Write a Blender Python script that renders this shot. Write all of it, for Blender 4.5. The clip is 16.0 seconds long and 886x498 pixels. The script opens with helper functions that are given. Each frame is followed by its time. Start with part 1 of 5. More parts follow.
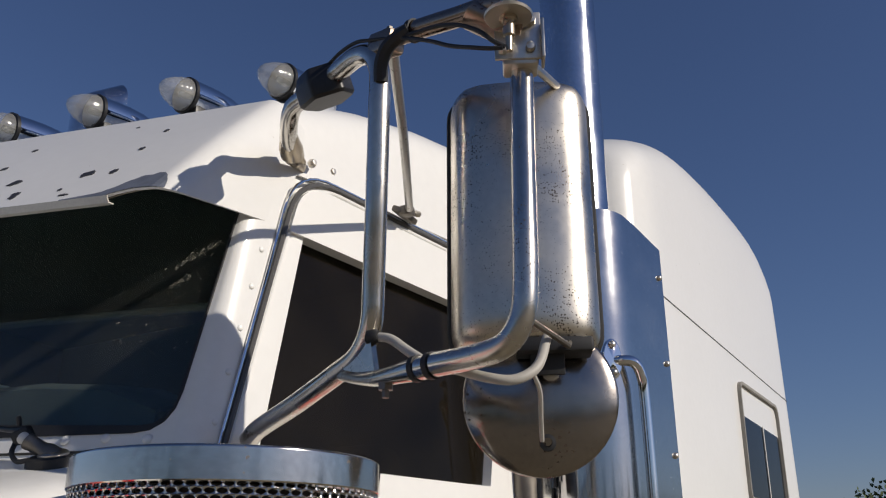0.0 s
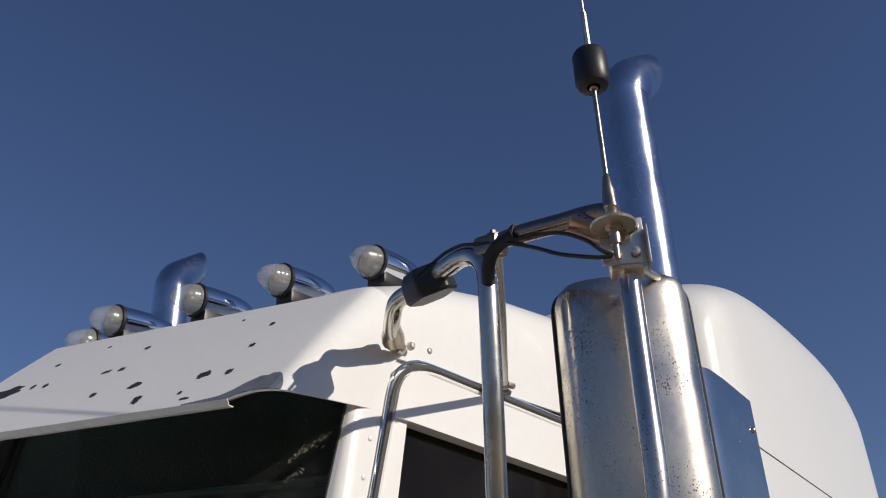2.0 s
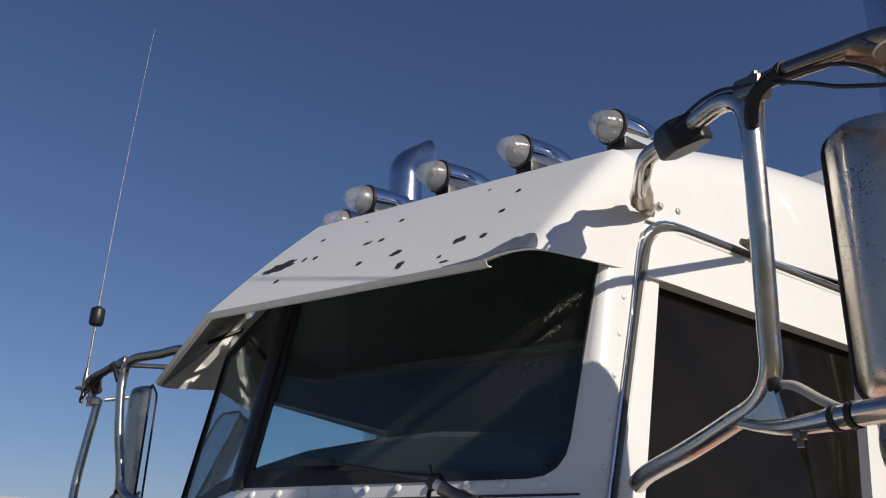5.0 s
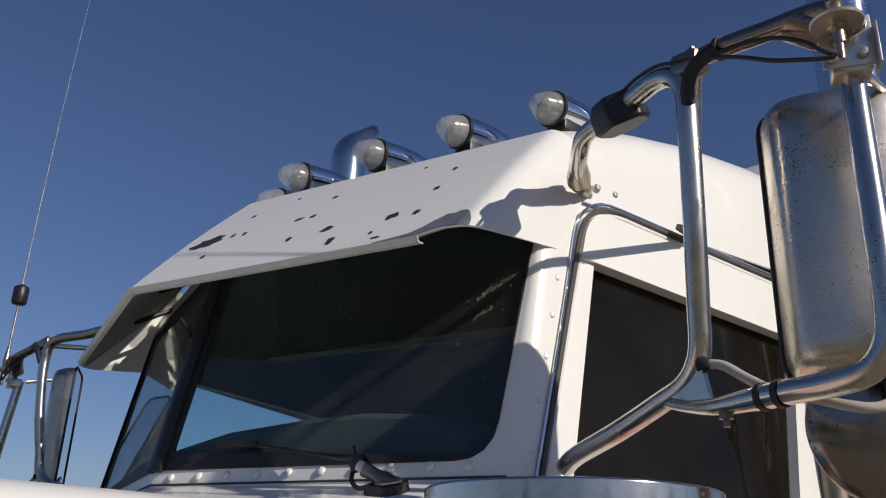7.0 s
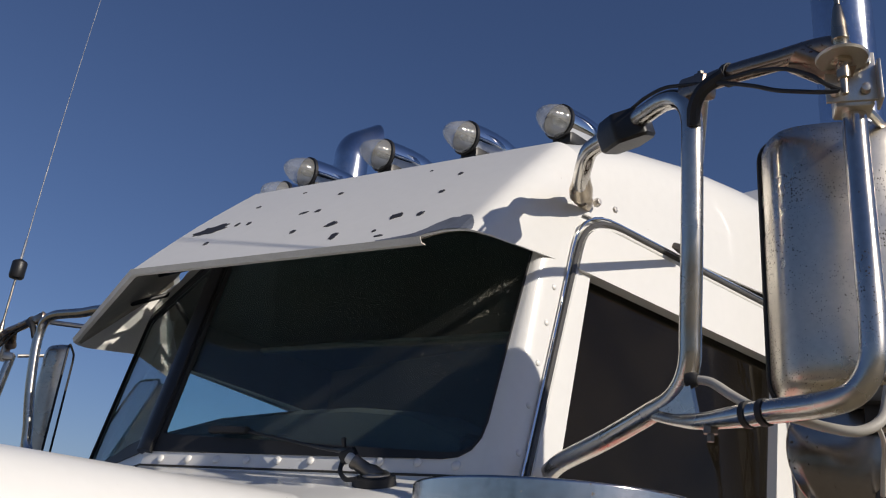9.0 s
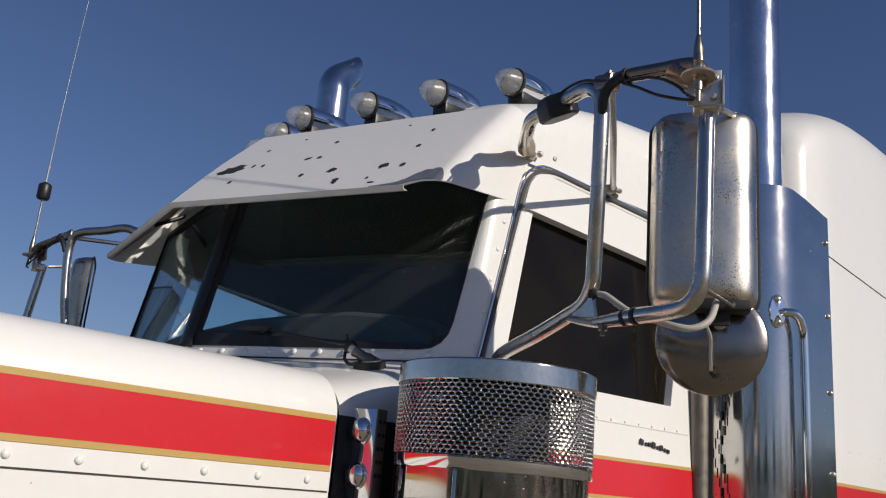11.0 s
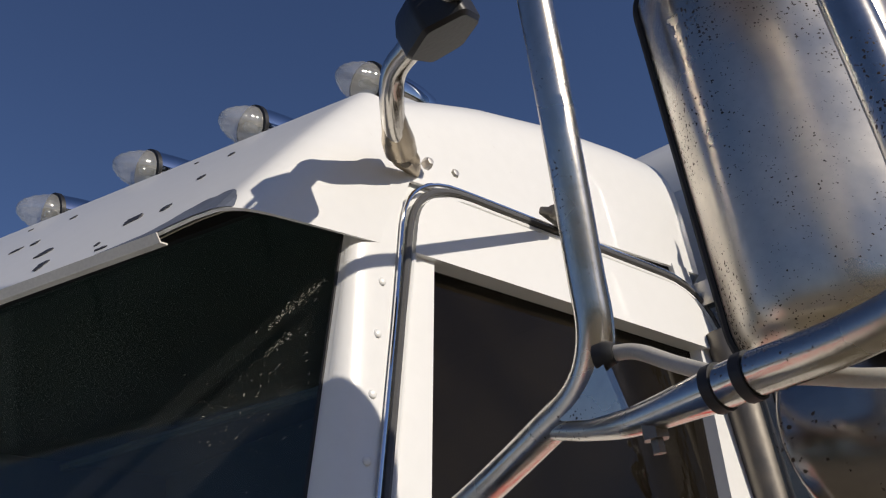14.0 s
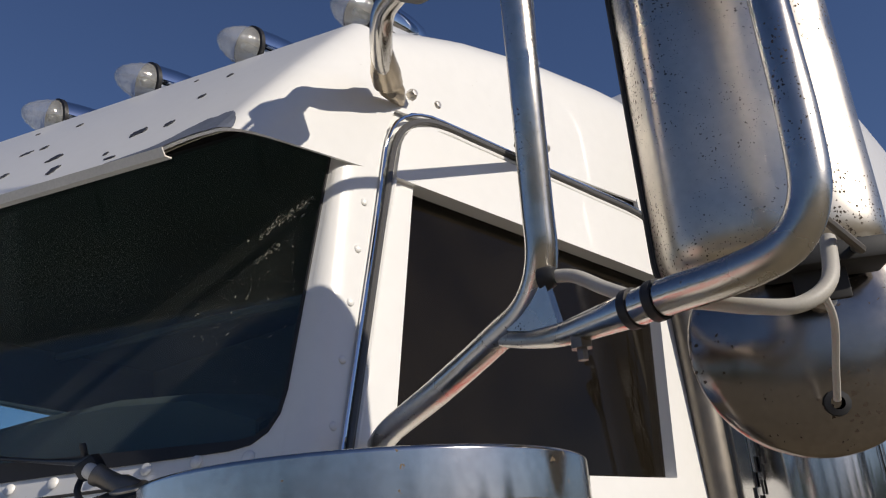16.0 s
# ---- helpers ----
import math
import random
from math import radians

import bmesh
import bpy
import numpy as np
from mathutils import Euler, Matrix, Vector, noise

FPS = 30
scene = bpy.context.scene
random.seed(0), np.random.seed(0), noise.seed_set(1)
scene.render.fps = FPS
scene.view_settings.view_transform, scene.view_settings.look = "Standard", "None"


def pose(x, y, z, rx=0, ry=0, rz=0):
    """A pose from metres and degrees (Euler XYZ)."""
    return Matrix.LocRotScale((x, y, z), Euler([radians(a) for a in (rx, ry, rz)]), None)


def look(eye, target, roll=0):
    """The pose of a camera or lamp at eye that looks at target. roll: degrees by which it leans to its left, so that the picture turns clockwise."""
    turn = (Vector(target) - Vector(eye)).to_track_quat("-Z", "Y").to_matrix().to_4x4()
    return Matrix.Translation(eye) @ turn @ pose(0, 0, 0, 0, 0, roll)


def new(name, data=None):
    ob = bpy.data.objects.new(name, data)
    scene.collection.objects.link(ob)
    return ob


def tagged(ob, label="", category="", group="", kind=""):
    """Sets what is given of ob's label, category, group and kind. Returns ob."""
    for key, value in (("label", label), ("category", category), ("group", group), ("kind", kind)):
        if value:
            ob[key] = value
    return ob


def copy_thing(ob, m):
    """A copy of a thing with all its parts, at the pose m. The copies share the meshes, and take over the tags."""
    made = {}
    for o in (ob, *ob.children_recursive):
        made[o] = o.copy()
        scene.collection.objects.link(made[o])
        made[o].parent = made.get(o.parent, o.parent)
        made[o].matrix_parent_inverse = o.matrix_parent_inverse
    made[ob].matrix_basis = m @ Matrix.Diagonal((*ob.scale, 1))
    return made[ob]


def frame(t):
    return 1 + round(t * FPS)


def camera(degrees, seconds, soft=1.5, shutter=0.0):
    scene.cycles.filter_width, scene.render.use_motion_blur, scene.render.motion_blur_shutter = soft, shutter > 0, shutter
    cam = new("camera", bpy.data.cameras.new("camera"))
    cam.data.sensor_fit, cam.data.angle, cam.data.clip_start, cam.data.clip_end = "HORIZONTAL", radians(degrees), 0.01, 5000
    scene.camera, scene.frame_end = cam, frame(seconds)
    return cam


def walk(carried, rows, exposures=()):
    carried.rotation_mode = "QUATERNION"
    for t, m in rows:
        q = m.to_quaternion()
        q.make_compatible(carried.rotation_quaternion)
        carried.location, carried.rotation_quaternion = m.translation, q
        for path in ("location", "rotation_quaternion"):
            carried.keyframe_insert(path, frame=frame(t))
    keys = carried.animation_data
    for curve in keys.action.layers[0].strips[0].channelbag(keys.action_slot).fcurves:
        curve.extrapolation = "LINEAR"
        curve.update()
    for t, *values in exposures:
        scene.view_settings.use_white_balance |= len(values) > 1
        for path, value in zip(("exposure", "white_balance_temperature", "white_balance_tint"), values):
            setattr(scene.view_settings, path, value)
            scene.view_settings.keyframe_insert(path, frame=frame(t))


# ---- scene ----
cam = camera(54.0, 16.0, soft=1.15)
PATH = [
    (0, (1.848, -1.188, 1.811), (0.871, 0.41, 2.512), -0.1),
    (0.5, (1.859, -1.246, 1.836), (0.959, 0.351, 2.636), -0.2),
    (1, (1.857, -1.286, 1.874), (1.02, 0.293, 2.772), -1.1),
    (1.5, (1.86, -1.301, 1.89), (1.002, 0.232, 2.845), -1.9),
    (2, (1.827, -1.315, 1.893), (0.821, 0.124, 2.851), -1.9),
    (2.5, (1.798, -1.319, 1.897), (0.659, 0.035, 2.829), -1.5),
    (3, (1.772, -1.348, 1.846), (0.498, -0.067, 2.704), 1.1),
    (3.5, (1.766, -1.346, 1.839), (0.396, -0.125, 2.635), 2.2),
    (3.7, (1.77, -1.349, 1.835), (0.382, -0.139, 2.616), 2.0),
    (5.8, (1.768, -1.348, 1.84), (0.331, -0.163, 2.569), 1.9),
    (6, (1.753, -1.311, 1.831), (0.333, -0.117, 2.578), 1.8),
    (6.5, (1.744, -1.294, 1.825), (0.364, -0.044, 2.554), 1.4),
    (7, (1.749, -1.289, 1.825), (0.393, -0.01, 2.551), 1.9),
    (7.5, (1.762, -1.283, 1.827), (0.418, -0.002, 2.57), 2.4),
    (8, (1.77, -1.279, 1.824), (0.431, 0.006, 2.571), 2.7),
    (8.5, (1.768, -1.299, 1.821), (0.424, -0.018, 2.566), 3.3),
    (9, (1.76, -1.319, 1.81), (0.417, -0.032, 2.545), 5.6),
    (9.5, (1.806, -1.382, 1.742), (0.476, -0.05, 2.418), 9.8),
    (9.7, (1.878, -1.404, 1.735), (0.547, -0.06, 2.383), 10.2),
    (11.8, (2.126, -1.783, 1.709), (0.829, -0.341, 2.196), 1.7),
    (12, (2.132, -1.756, 1.715), (0.852, -0.294, 2.189), 1.3),
    (12.5, (2.117, -1.571, 1.714), (0.896, -0.049, 2.152), -0.3),
    (13, (1.936, -1.306, 1.741), (0.746, 0.228, 2.223), -2.3),
    (13.5, (1.633, -1.044, 1.834), (0.494, 0.446, 2.529), -5.5),
    (14, (1.481, -0.857, 1.899), (0.391, 0.569, 2.781), -7.9),
    (14.5, (1.375, -0.737, 1.939), (0.297, 0.628, 2.926), -8.5),
    (15, (1.353, -0.717, 1.946), (0.265, 0.615, 2.966), -8.8),
    (15.5, (1.414, -0.785, 1.92), (0.329, 0.57, 2.914), -8.1),
    (16, (1.559, -0.933, 1.856), (0.433, 0.558, 2.567), -4.8),
]
# the picture brightens while the dark glass fills it and darkens over the white hood
EXPOSURE = [(0, 0.05), (1, 0.05), (2, 0.08), (3.5, 0.22), (6.5, 0.1), (9, 0.1), (9.7, 0.1), (11.8, 0.02), (12.5, 0.04), (13, 0.05), (14, 0.1), (15, 0.12), (15.5, 0.12), (16, 0.15)]
walk(cam, [(t, look(eye, target, roll)) for t, eye, target, roll in PATH], exposures=[(t, e, 6800, 11) for t, e in EXPOSURE])

# ---- light ----
SUN = Vector((1.0, 0.085, 0.53)).normalized()
world = bpy.data.worlds.new("sky")
scene.world = world
world.use_nodes = True
wn = world.node_tree.nodes
sky = wn.new("ShaderNodeTexSky")
sky.sky_type = "NISHITA"
sky.sun_disc = False
sky.sun_elevation = math.asin(SUN.z)
sky.sun_rotation = math.atan2(SUN.x, SUN.y)
sky.air_density, sky.dust_density, sky.ozone_density = 1.15, 0.35, 8.0
# clear dry air: a deeper, slightly violet blue
deep = wn.new("ShaderNodeVectorMath")
deep.operation = "MULTIPLY"
deep.inputs[1].default_value = (1.14, 0.96, 1.03)
world.node_tree.links.new(sky.outputs[0], deep.inputs[0])
world.node_tree.links.new(deep.outputs[0], wn["Background"].inputs[0])
wn["Background"].inputs[1].default_value = 0.061
sun_data = bpy.data.lights.new("sun", "SUN")
sun_data.energy, sun_data.angle, sun_data.color = 3.5, radians(0.55), (1.0, 0.945, 0.855)
sun = new("sun", sun_data)
sun.matrix_world = look(SUN * 50, (0, 0, 0))


# ---- materials ----
def material(name, colour, rough=0.5, metal=0.0, coat=0.0, spots=None, var=0.06, scale=6.0, bump=0.0, bscale=200.0, rvar=0.0):
    """A principled surface with tint variation at two scales, relief, and optional specks (colour, density scale, threshold, rough)."""
    m = bpy.data.materials.new(name)
    m.use_nodes = True
    n, l = m.node_tree.nodes, m.node_tree.links
    b = n["Principled BSDF"]
    b.inputs["Metallic"].default_value = metal
    b.inputs["Roughness"].default_value = rough
    b.inputs["Coat Weight"].default_value = coat
    b.inputs["Coat Roughness"].default_value = 0.04
    tc = n.new("ShaderNodeTexCoord")
    big = n.new("ShaderNodeTexNoise")
    big.inputs["Scale"].default_value, big.inputs["Detail"].default_value = scale, 5
    l.new(tc.outputs["Object"], big.inputs["Vector"])
    fine = n.new("ShaderNodeTexNoise")
    fine.inputs["Scale"].default_value, fine.inputs["Detail"].default_value = scale * 14, 3
    l.new(tc.outputs["Object"], fine.inputs["Vector"])
    mixn = n.new("ShaderNodeMath")
    mixn.operation = "ADD"
    l.new(big.outputs["Fac"], mixn.inputs[0]), l.new(fine.outputs["Fac"], mixn.inputs[1])
    ramp = n.new("ShaderNodeMapRange")
    ramp.inputs["From Min"].default_value, ramp.inputs["From Max"].default_value = 0.6, 1.4
    ramp.inputs["To Min"].default_value, ramp.inputs["To Max"].default_value = 1 - var, 1 + var
    l.new(mixn.outputs[0], ramp.inputs["Value"])
    tint = n.new("ShaderNodeVectorMath")
    tint.operation = "SCALE"
    tint.inputs[0].default_value = colour
    l.new(ramp.outputs[0], tint.inputs["Scale"])
    out = tint.outputs[0]
    if rvar:
        rr = n.new("ShaderNodeMapRange")
        rr.inputs["From Min"].default_value, rr.inputs["From Max"].default_value = 0.35, 0.7
        rr.inputs["To Min"].default_value, rr.inputs["To Max"].default_value = max(rough - rvar, 0.02), rough + rvar
        l.new(big.outputs["Fac"], rr.inputs["Value"])
        rough_out = rr.outputs[0]
        l.new(rough_out, b.inputs["Roughness"])
    if spots:
        sc, dens, limit, srough = spots
        v = n.new("ShaderNodeTexVoronoi")
        v.inputs["Scale"].default_value = dens
        v.inputs["Randomness"].default_value = 1.0
        wob = n.new("ShaderNodeTexNoise")
        wob.inputs["Scale"].default_value, wob.inputs["Detail"].default_value = dens * 1.7, 2
        l.new(tc.outputs["Object"], wob.inputs["Vector"])
        amp = n.new("ShaderNodeVectorMath")
        amp.operation = "MULTIPLY_ADD"
        amp.inputs[1].default_value = (1.1 / dens,) * 3
        l.new(wob.outputs["Color"], amp.inputs[0]), l.new(tc.outputs["Object"], amp.inputs[2])
        l.new(amp.outputs[0], v.inputs["Vector"])
        lt = n.new("ShaderNodeMath")
        lt.operation = "LESS_THAN"
        patch = n.new("ShaderNodeTexNoise")
        patch.inputs["Scale"].default_value = 9.0
        l.new(tc.outputs["Object"], patch.inputs["Vector"])
        pr = n.new("ShaderNodeMapRange")
        pr.inputs["From Min"].default_value, pr.inputs["From Max"].default_value = 0.38, 0.68
        pr.inputs["To Min"].default_value, pr.inputs["To Max"].default_value = 0.02, limit
        l.new(patch.outputs["Fac"], pr.inputs["Value"])
        sep = n.new("ShaderNodeSeparateColor")
        l.new(v.outputs["Color"], sep.inputs[0])
        vary = n.new("ShaderNodeMath")
        vary.operation = "MULTIPLY"
        l.new(sep.outputs[0], vary.inputs[0]), l.new(pr.outputs[0], vary.inputs[1])
        l.new(v.outputs["Distance"], lt.inputs[0]), l.new(vary.outputs[0], lt.inputs[1])
        mx = n.new("ShaderNodeMix")
        mx.data_type = "RGBA"
        l.new(lt.outputs[0], mx.inputs["Factor"])
        l.new(out, mx.inputs["A"])
        mx.inputs["B"].default_value = (*sc, 1)
        out = mx.outputs["Result"]
        mr = n.new("ShaderNodeMix")
        l.new(lt.outputs[0], mr.inputs["Factor"])
        if rvar:
            l.new(rough_out, mr.inputs["A"])
        else:
            mr.inputs["A"].default_value = rough
        mr.inputs["B"].default_value = srough
        l.new(mr.outputs["Result"], b.inputs["Roughness"])
        if metal:
            mm = n.new("ShaderNodeMath")
            mm.operation = "SUBTRACT"
            mm.inputs[0].default_value = metal
            l.new(lt.outputs[0], mm.inputs[1])
            l.new(mm.outputs[0], b.inputs["Metallic"])
    l.new(out, b.inputs["Base Color"])
    if bump:
        bt = n.new("ShaderNodeTexNoise")
        bt.inputs["Scale"].default_value, bt.inputs["Detail"].default_value = bscale, 4
        l.new(tc.outputs["Object"], bt.inputs["Vector"])
        bp = n.new("ShaderNodeBump")
        bp.inputs["Strength"].default_value, bp.inputs["Distance"].default_value = bump, 0.01
        l.new(bt.outputs["Fac"], bp.inputs["Height"])
        l.new(bp.outputs["Normal"], b.inputs["Normal"])
    return m


def glass(name, tint, gloss_rough=0.01, dust_haze=0.02, specks=0.5, skin=0.035, film_colour=(0.44, 0.37, 0.27)):
    """Tinted glazing: clear transmission with a mirror-like skin."""
    m = bpy.data.materials.new(name)
    m.use_nodes = True
    n, l = m.node_tree.nodes, m.node_tree.links
    n.remove(n["Principled BSDF"])
    tr = n.new("ShaderNodeBsdfTransparent")
    tr.inputs["Color"].default_value = (*tint, 1)
    gl = n.new("ShaderNodeBsdfGlossy")
    gl.inputs["Roughness"].default_value = gloss_rough
    facing = n.new("ShaderNodeLayerWeight")
    facing.inputs["Blend"].default_value = 0.5
    power = n.new("ShaderNodeMath")
    power.operation = "POWER"
    power.inputs[1].default_value = 5.0
    l.new(facing.outputs["Facing"], power.inputs[0])
    fr = n.new("ShaderNodeMath")
    fr.operation = "MULTIPLY_ADD"
    fr.inputs[1].default_value, fr.inputs[2].default_value = 0.9, skin
    l.new(power.outputs[0], fr.inputs[0])
    mx = n.new("ShaderNodeMixShader")
    l.new(fr.outputs[0], mx.inputs[0]), l.new(tr.outputs[0], mx.inputs[1]), l.new(gl.outputs[0], mx.inputs[2])
    # a film of dust with brighter flecks; the film also paints in glare haze
    tc = n.new("ShaderNodeTexCoord")
    film = n.new("ShaderNodeTexNoise")
    film.inputs["Scale"].default_value, film.inputs["Detail"].default_value = 7.0, 6
    l.new(tc.outputs["Object"], film.inputs["Vector"])
    fleck = n.new("ShaderNodeTexNoise")
    fleck.inputs["Scale"].default_value, fleck.inputs["Detail"].default_value = 170.0, 2
    l.new(tc.outputs["Object"], fleck.inputs["Vector"])
    fr2 = n.new("ShaderNodeMapRange")
    fr2.inputs["From Min"].default_value, fr2.inputs["From Max"].default_value = 0.70, 0.76
    fr2.inputs["To Min"].default_value, fr2.inputs["To Max"].default_value = 0.0, specks
    l.new(fleck.outputs["Fac"], fr2.inputs["Value"])
    amount = n.new("ShaderNodeMath")
    amount.operation = "MULTIPLY_ADD"
    amount.inputs[1].default_value = dust_haze * 2
    l.new(film.outputs["Fac"], amount.inputs[0])
    patchy = n.new("ShaderNodeMath")
    patchy.operation = "MULTIPLY"
    gate = n.new("ShaderNodeMapRange")
    gate.inputs["From Min"].default_value, gate.inputs["From Max"].default_value = 0.52, 0.70
    l.new(film.outputs["Fac"], gate.inputs["Value"])
    l.new(fr2.outputs[0], patchy.inputs[0]), l.new(gate.outputs[0], patchy.inputs[1])
    l.new(patchy.outputs[0], amount.inputs[2])
    df = n.new("ShaderNodeBsdfDiffuse")
    df.inputs["Color"].default_value = (*film_colour, 1)
    mz = n.new("ShaderNodeMixShader")
    l.new(amount.outputs[0], mz.inputs[0]), l.new(mx.outputs[0], mz.inputs[1]), l.new(df.outputs[0], mz.inputs[2])
    l.new(mz.outputs[0], n["Material Output"].inputs["Surface"])
    return m


WHITE = material("white_paint", (0.80, 0.79, 0.76), 0.32, coat=0.35, var=0.025, scale=3, spots=((0.30, 0.24, 0.17), 34, 0.055, 0.6))
WHITE_CLEAN = material("white_panel_paint", (0.80, 0.79, 0.76), 0.35, coat=0.3, var=0.02, scale=3)
RED = material("red_stripe_paint", (0.62, 0.018, 0.028), 0.3, coat=0.4, var=0.05, scale=5)
GOLD = material("gold_stripe_paint", (0.52, 0.34, 0.11), 0.35, coat=0.2, var=0.06, scale=8)
CHROME_CLEAN = material("clean_chrome", (0.78, 0.79, 0.81), 0.06, 1.0, var=0.04, scale=9, rvar=0.03)
STACK = material("exhaust_chrome", (0.56, 0.59, 0.64), 0.17, 1.0, var=0.10, scale=7, rvar=0.07, bump=0.03, bscale=30, spots=((0.80, 0.82, 0.84), 190, 0.22, 0.5))
STAINLESS = material("brushed_stainless", (0.55, 0.52, 0.475), 0.25, 1.0, var=0.10, scale=7, rvar=0.08, bump=0.02, bscale=90, spots=((0.055, 0.038, 0.025), 300, 0.42, 0.8))
DULL = material("weathered_aluminium", (0.50, 0.48, 0.45), 0.36, 1.0, var=0.1, scale=12, rvar=0.08, spots=((0.07, 0.05, 0.035), 170, 0.4, 0.8))
ALLOY = material("galvanised_bracket", (0.62, 0.58, 0.52), 0.38, 1.0, var=0.08, scale=30, rvar=0.08)
BLACK = material("black_plastic", (0.012, 0.012, 0.013), 0.42, var=0.15, scale=20, bump=0.05)
RUBBER = material("black_rubber", (0.016, 0.016, 0.017), 0.6, var=0.15, scale=20)
CABLE = material("grey_cable", (0.42, 0.40, 0.36), 0.55, var=0.1, scale=40)
# bare primer, darkened to hold the shadow beside the torn edge
PRIMER_SHADE = material("bluish_primer_and_shade", (0.13, 0.145, 0.18), 0.5, var=0.3, scale=40)
BARE = material("chipped_primer", (0.028, 0.028, 0.035), 0.6, var=0.25, scale=60)
INTERIOR = material("dark_trim", (0.075, 0.068, 0.058), 0.7, var=0.2, scale=10)
LINER = material("grey_liner", (0.045, 0.043, 0.04), 0.8, var=0.15, scale=14)
LENS = glass("clear_ribbed_lens", (0.90, 0.92, 0.92), gloss_rough=0.10, dust_haze=0.15, specks=0.0, skin=0.12, film_colour=(0.78, 0.78, 0.76))
SEALGREY = material("grey_seal_rubber", (0.085, 0.082, 0.078), 0.35, var=0.15, scale=20)
RIM = material("weathered_grey_rim", (0.26, 0.245, 0.215), 0.55, var=0.15, scale=25)
RIBBON = material("white_edge", (0.62, 0.60, 0.55), 0.45, var=0.1, scale=20)
# film set thicker than the dust alone, to paint glare haze over the dark glass
WINDSHIELD = glass("windshield_glass", (0.80, 0.94, 0.95), dust_haze=0.030, specks=0.5, film_colour=(0.36, 0.36, 0.33))
CLEARGLASS = glass("clear_side_glass", (0.95, 0.97, 0.97))
SIDEGLASS = glass("dark_side_glass", (0.13, 0.125, 0.115), dust_haze=0.021, specks=0.1, skin=0.022, film_colour=(0.46, 0.36, 0.23))
MIRROR = material("mirror_face", (0.85, 0.86, 0.87), 0.015, 1.0, var=0.0)
GROUND = material("dry_grass_ground", (0.20, 0.17, 0.115), 0.95, var=0.35, scale=0.35, bump=0.6, bscale=9)
BARK = material("bark", (0.10, 0.075, 0.05), 0.9, var=0.3, scale=9, bump=0.6, bscale=25)
LEAF = material("leaves", (0.055, 0.085, 0.022), 0.7, var=0.45, scale=1.2)
SHIELD = material("polished_shield", (0.55, 0.54, 0.53), 0.16, 1.0, var=0.06, scale=8, rvar=0.06, spots=((0.75, 0.75, 0.75), 90, 0.10, 0.6))
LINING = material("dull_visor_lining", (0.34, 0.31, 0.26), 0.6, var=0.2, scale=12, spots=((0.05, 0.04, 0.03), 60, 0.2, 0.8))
NUT = material("oxidised_steel", (0.20, 0.18, 0.155), 0.5, 0.8, var=0.15, scale=40, rvar=0.1)
RUSTY = material("rusted_tube", (0.31, 0.235, 0.185), 0.32, 1.0, var=0.18, scale=14, rvar=0.1, spots=((0.10, 0.05, 0.03), 130, 0.35, 0.8))
ROD = material("tarnished_rod", (0.44, 0.37, 0.28), 0.34, 1.0, var=0.12, scale=40, rvar=0.08)
FLECK = material("dried_splatter", (0.27, 0.26, 0.215), 0.8, var=0.2, scale=60)
TYRE = material("tyre", (0.02, 0.02, 0.02), 0.8, var=0.2, scale=20)


# ---- mesh helpers ----
def part(name, bm, mat, parent=None, label="", smooth=True, angle=40):
    """Links a bmesh as one mesh object under a thing or a part."""
    bmesh.ops.recalc_face_normals(bm, faces=bm.faces)
    me = bpy.data.meshes.new(name)
    bm.to_mesh(me)
    bm.free()
    if smooth:
        me.polygons.foreach_set("use_smooth", [True] * len(me.polygons))
        me.set_sharp_from_angle(angle=radians(angle))
    me.materials.append(mat)
    ob = new(name, me)
    if parent:
        ob.parent = parent
    if label:
        tagged(ob, label)
    return ob


def holder(name, parent=None, label="", category="", at=(0, 0, 0)):
    ob = new(name)
    ob.empty_display_size = 0.1
    ob.location = at
    if parent:
        ob.parent = parent
    return tagged(ob, label, category)


def mirrored(bm):
    """The same mesh on the other side of the truck."""
    other = bm.copy()
    bmesh.ops.scale(other, vec=(-1, 1, 1), verts=other.verts)
    bmesh.ops.reverse_faces(other, faces=other.faces)
    return other


def smooth_line(points, n=8):
    """A Catmull-Rom curve through points."""
    p = [Vector(q) for q in points]
    p = [p[0] * 2 - p[1], *p, p[-1] * 2 - p[-2]]
    out = []
    for i in range(1, len(p) - 2):
        for k in range(n):
            t = k / n
            a, b, c, d = p[i - 1], p[i], p[i + 1], p[i + 2]
            out.append(0.5 * ((2 * b) + (c - a) * t + (2 * a - 5 * b + 4 * c - d) * t * t + (3 * b - a - 3 * c + d) * t ** 3))
    out.append(p[-2])
    return out


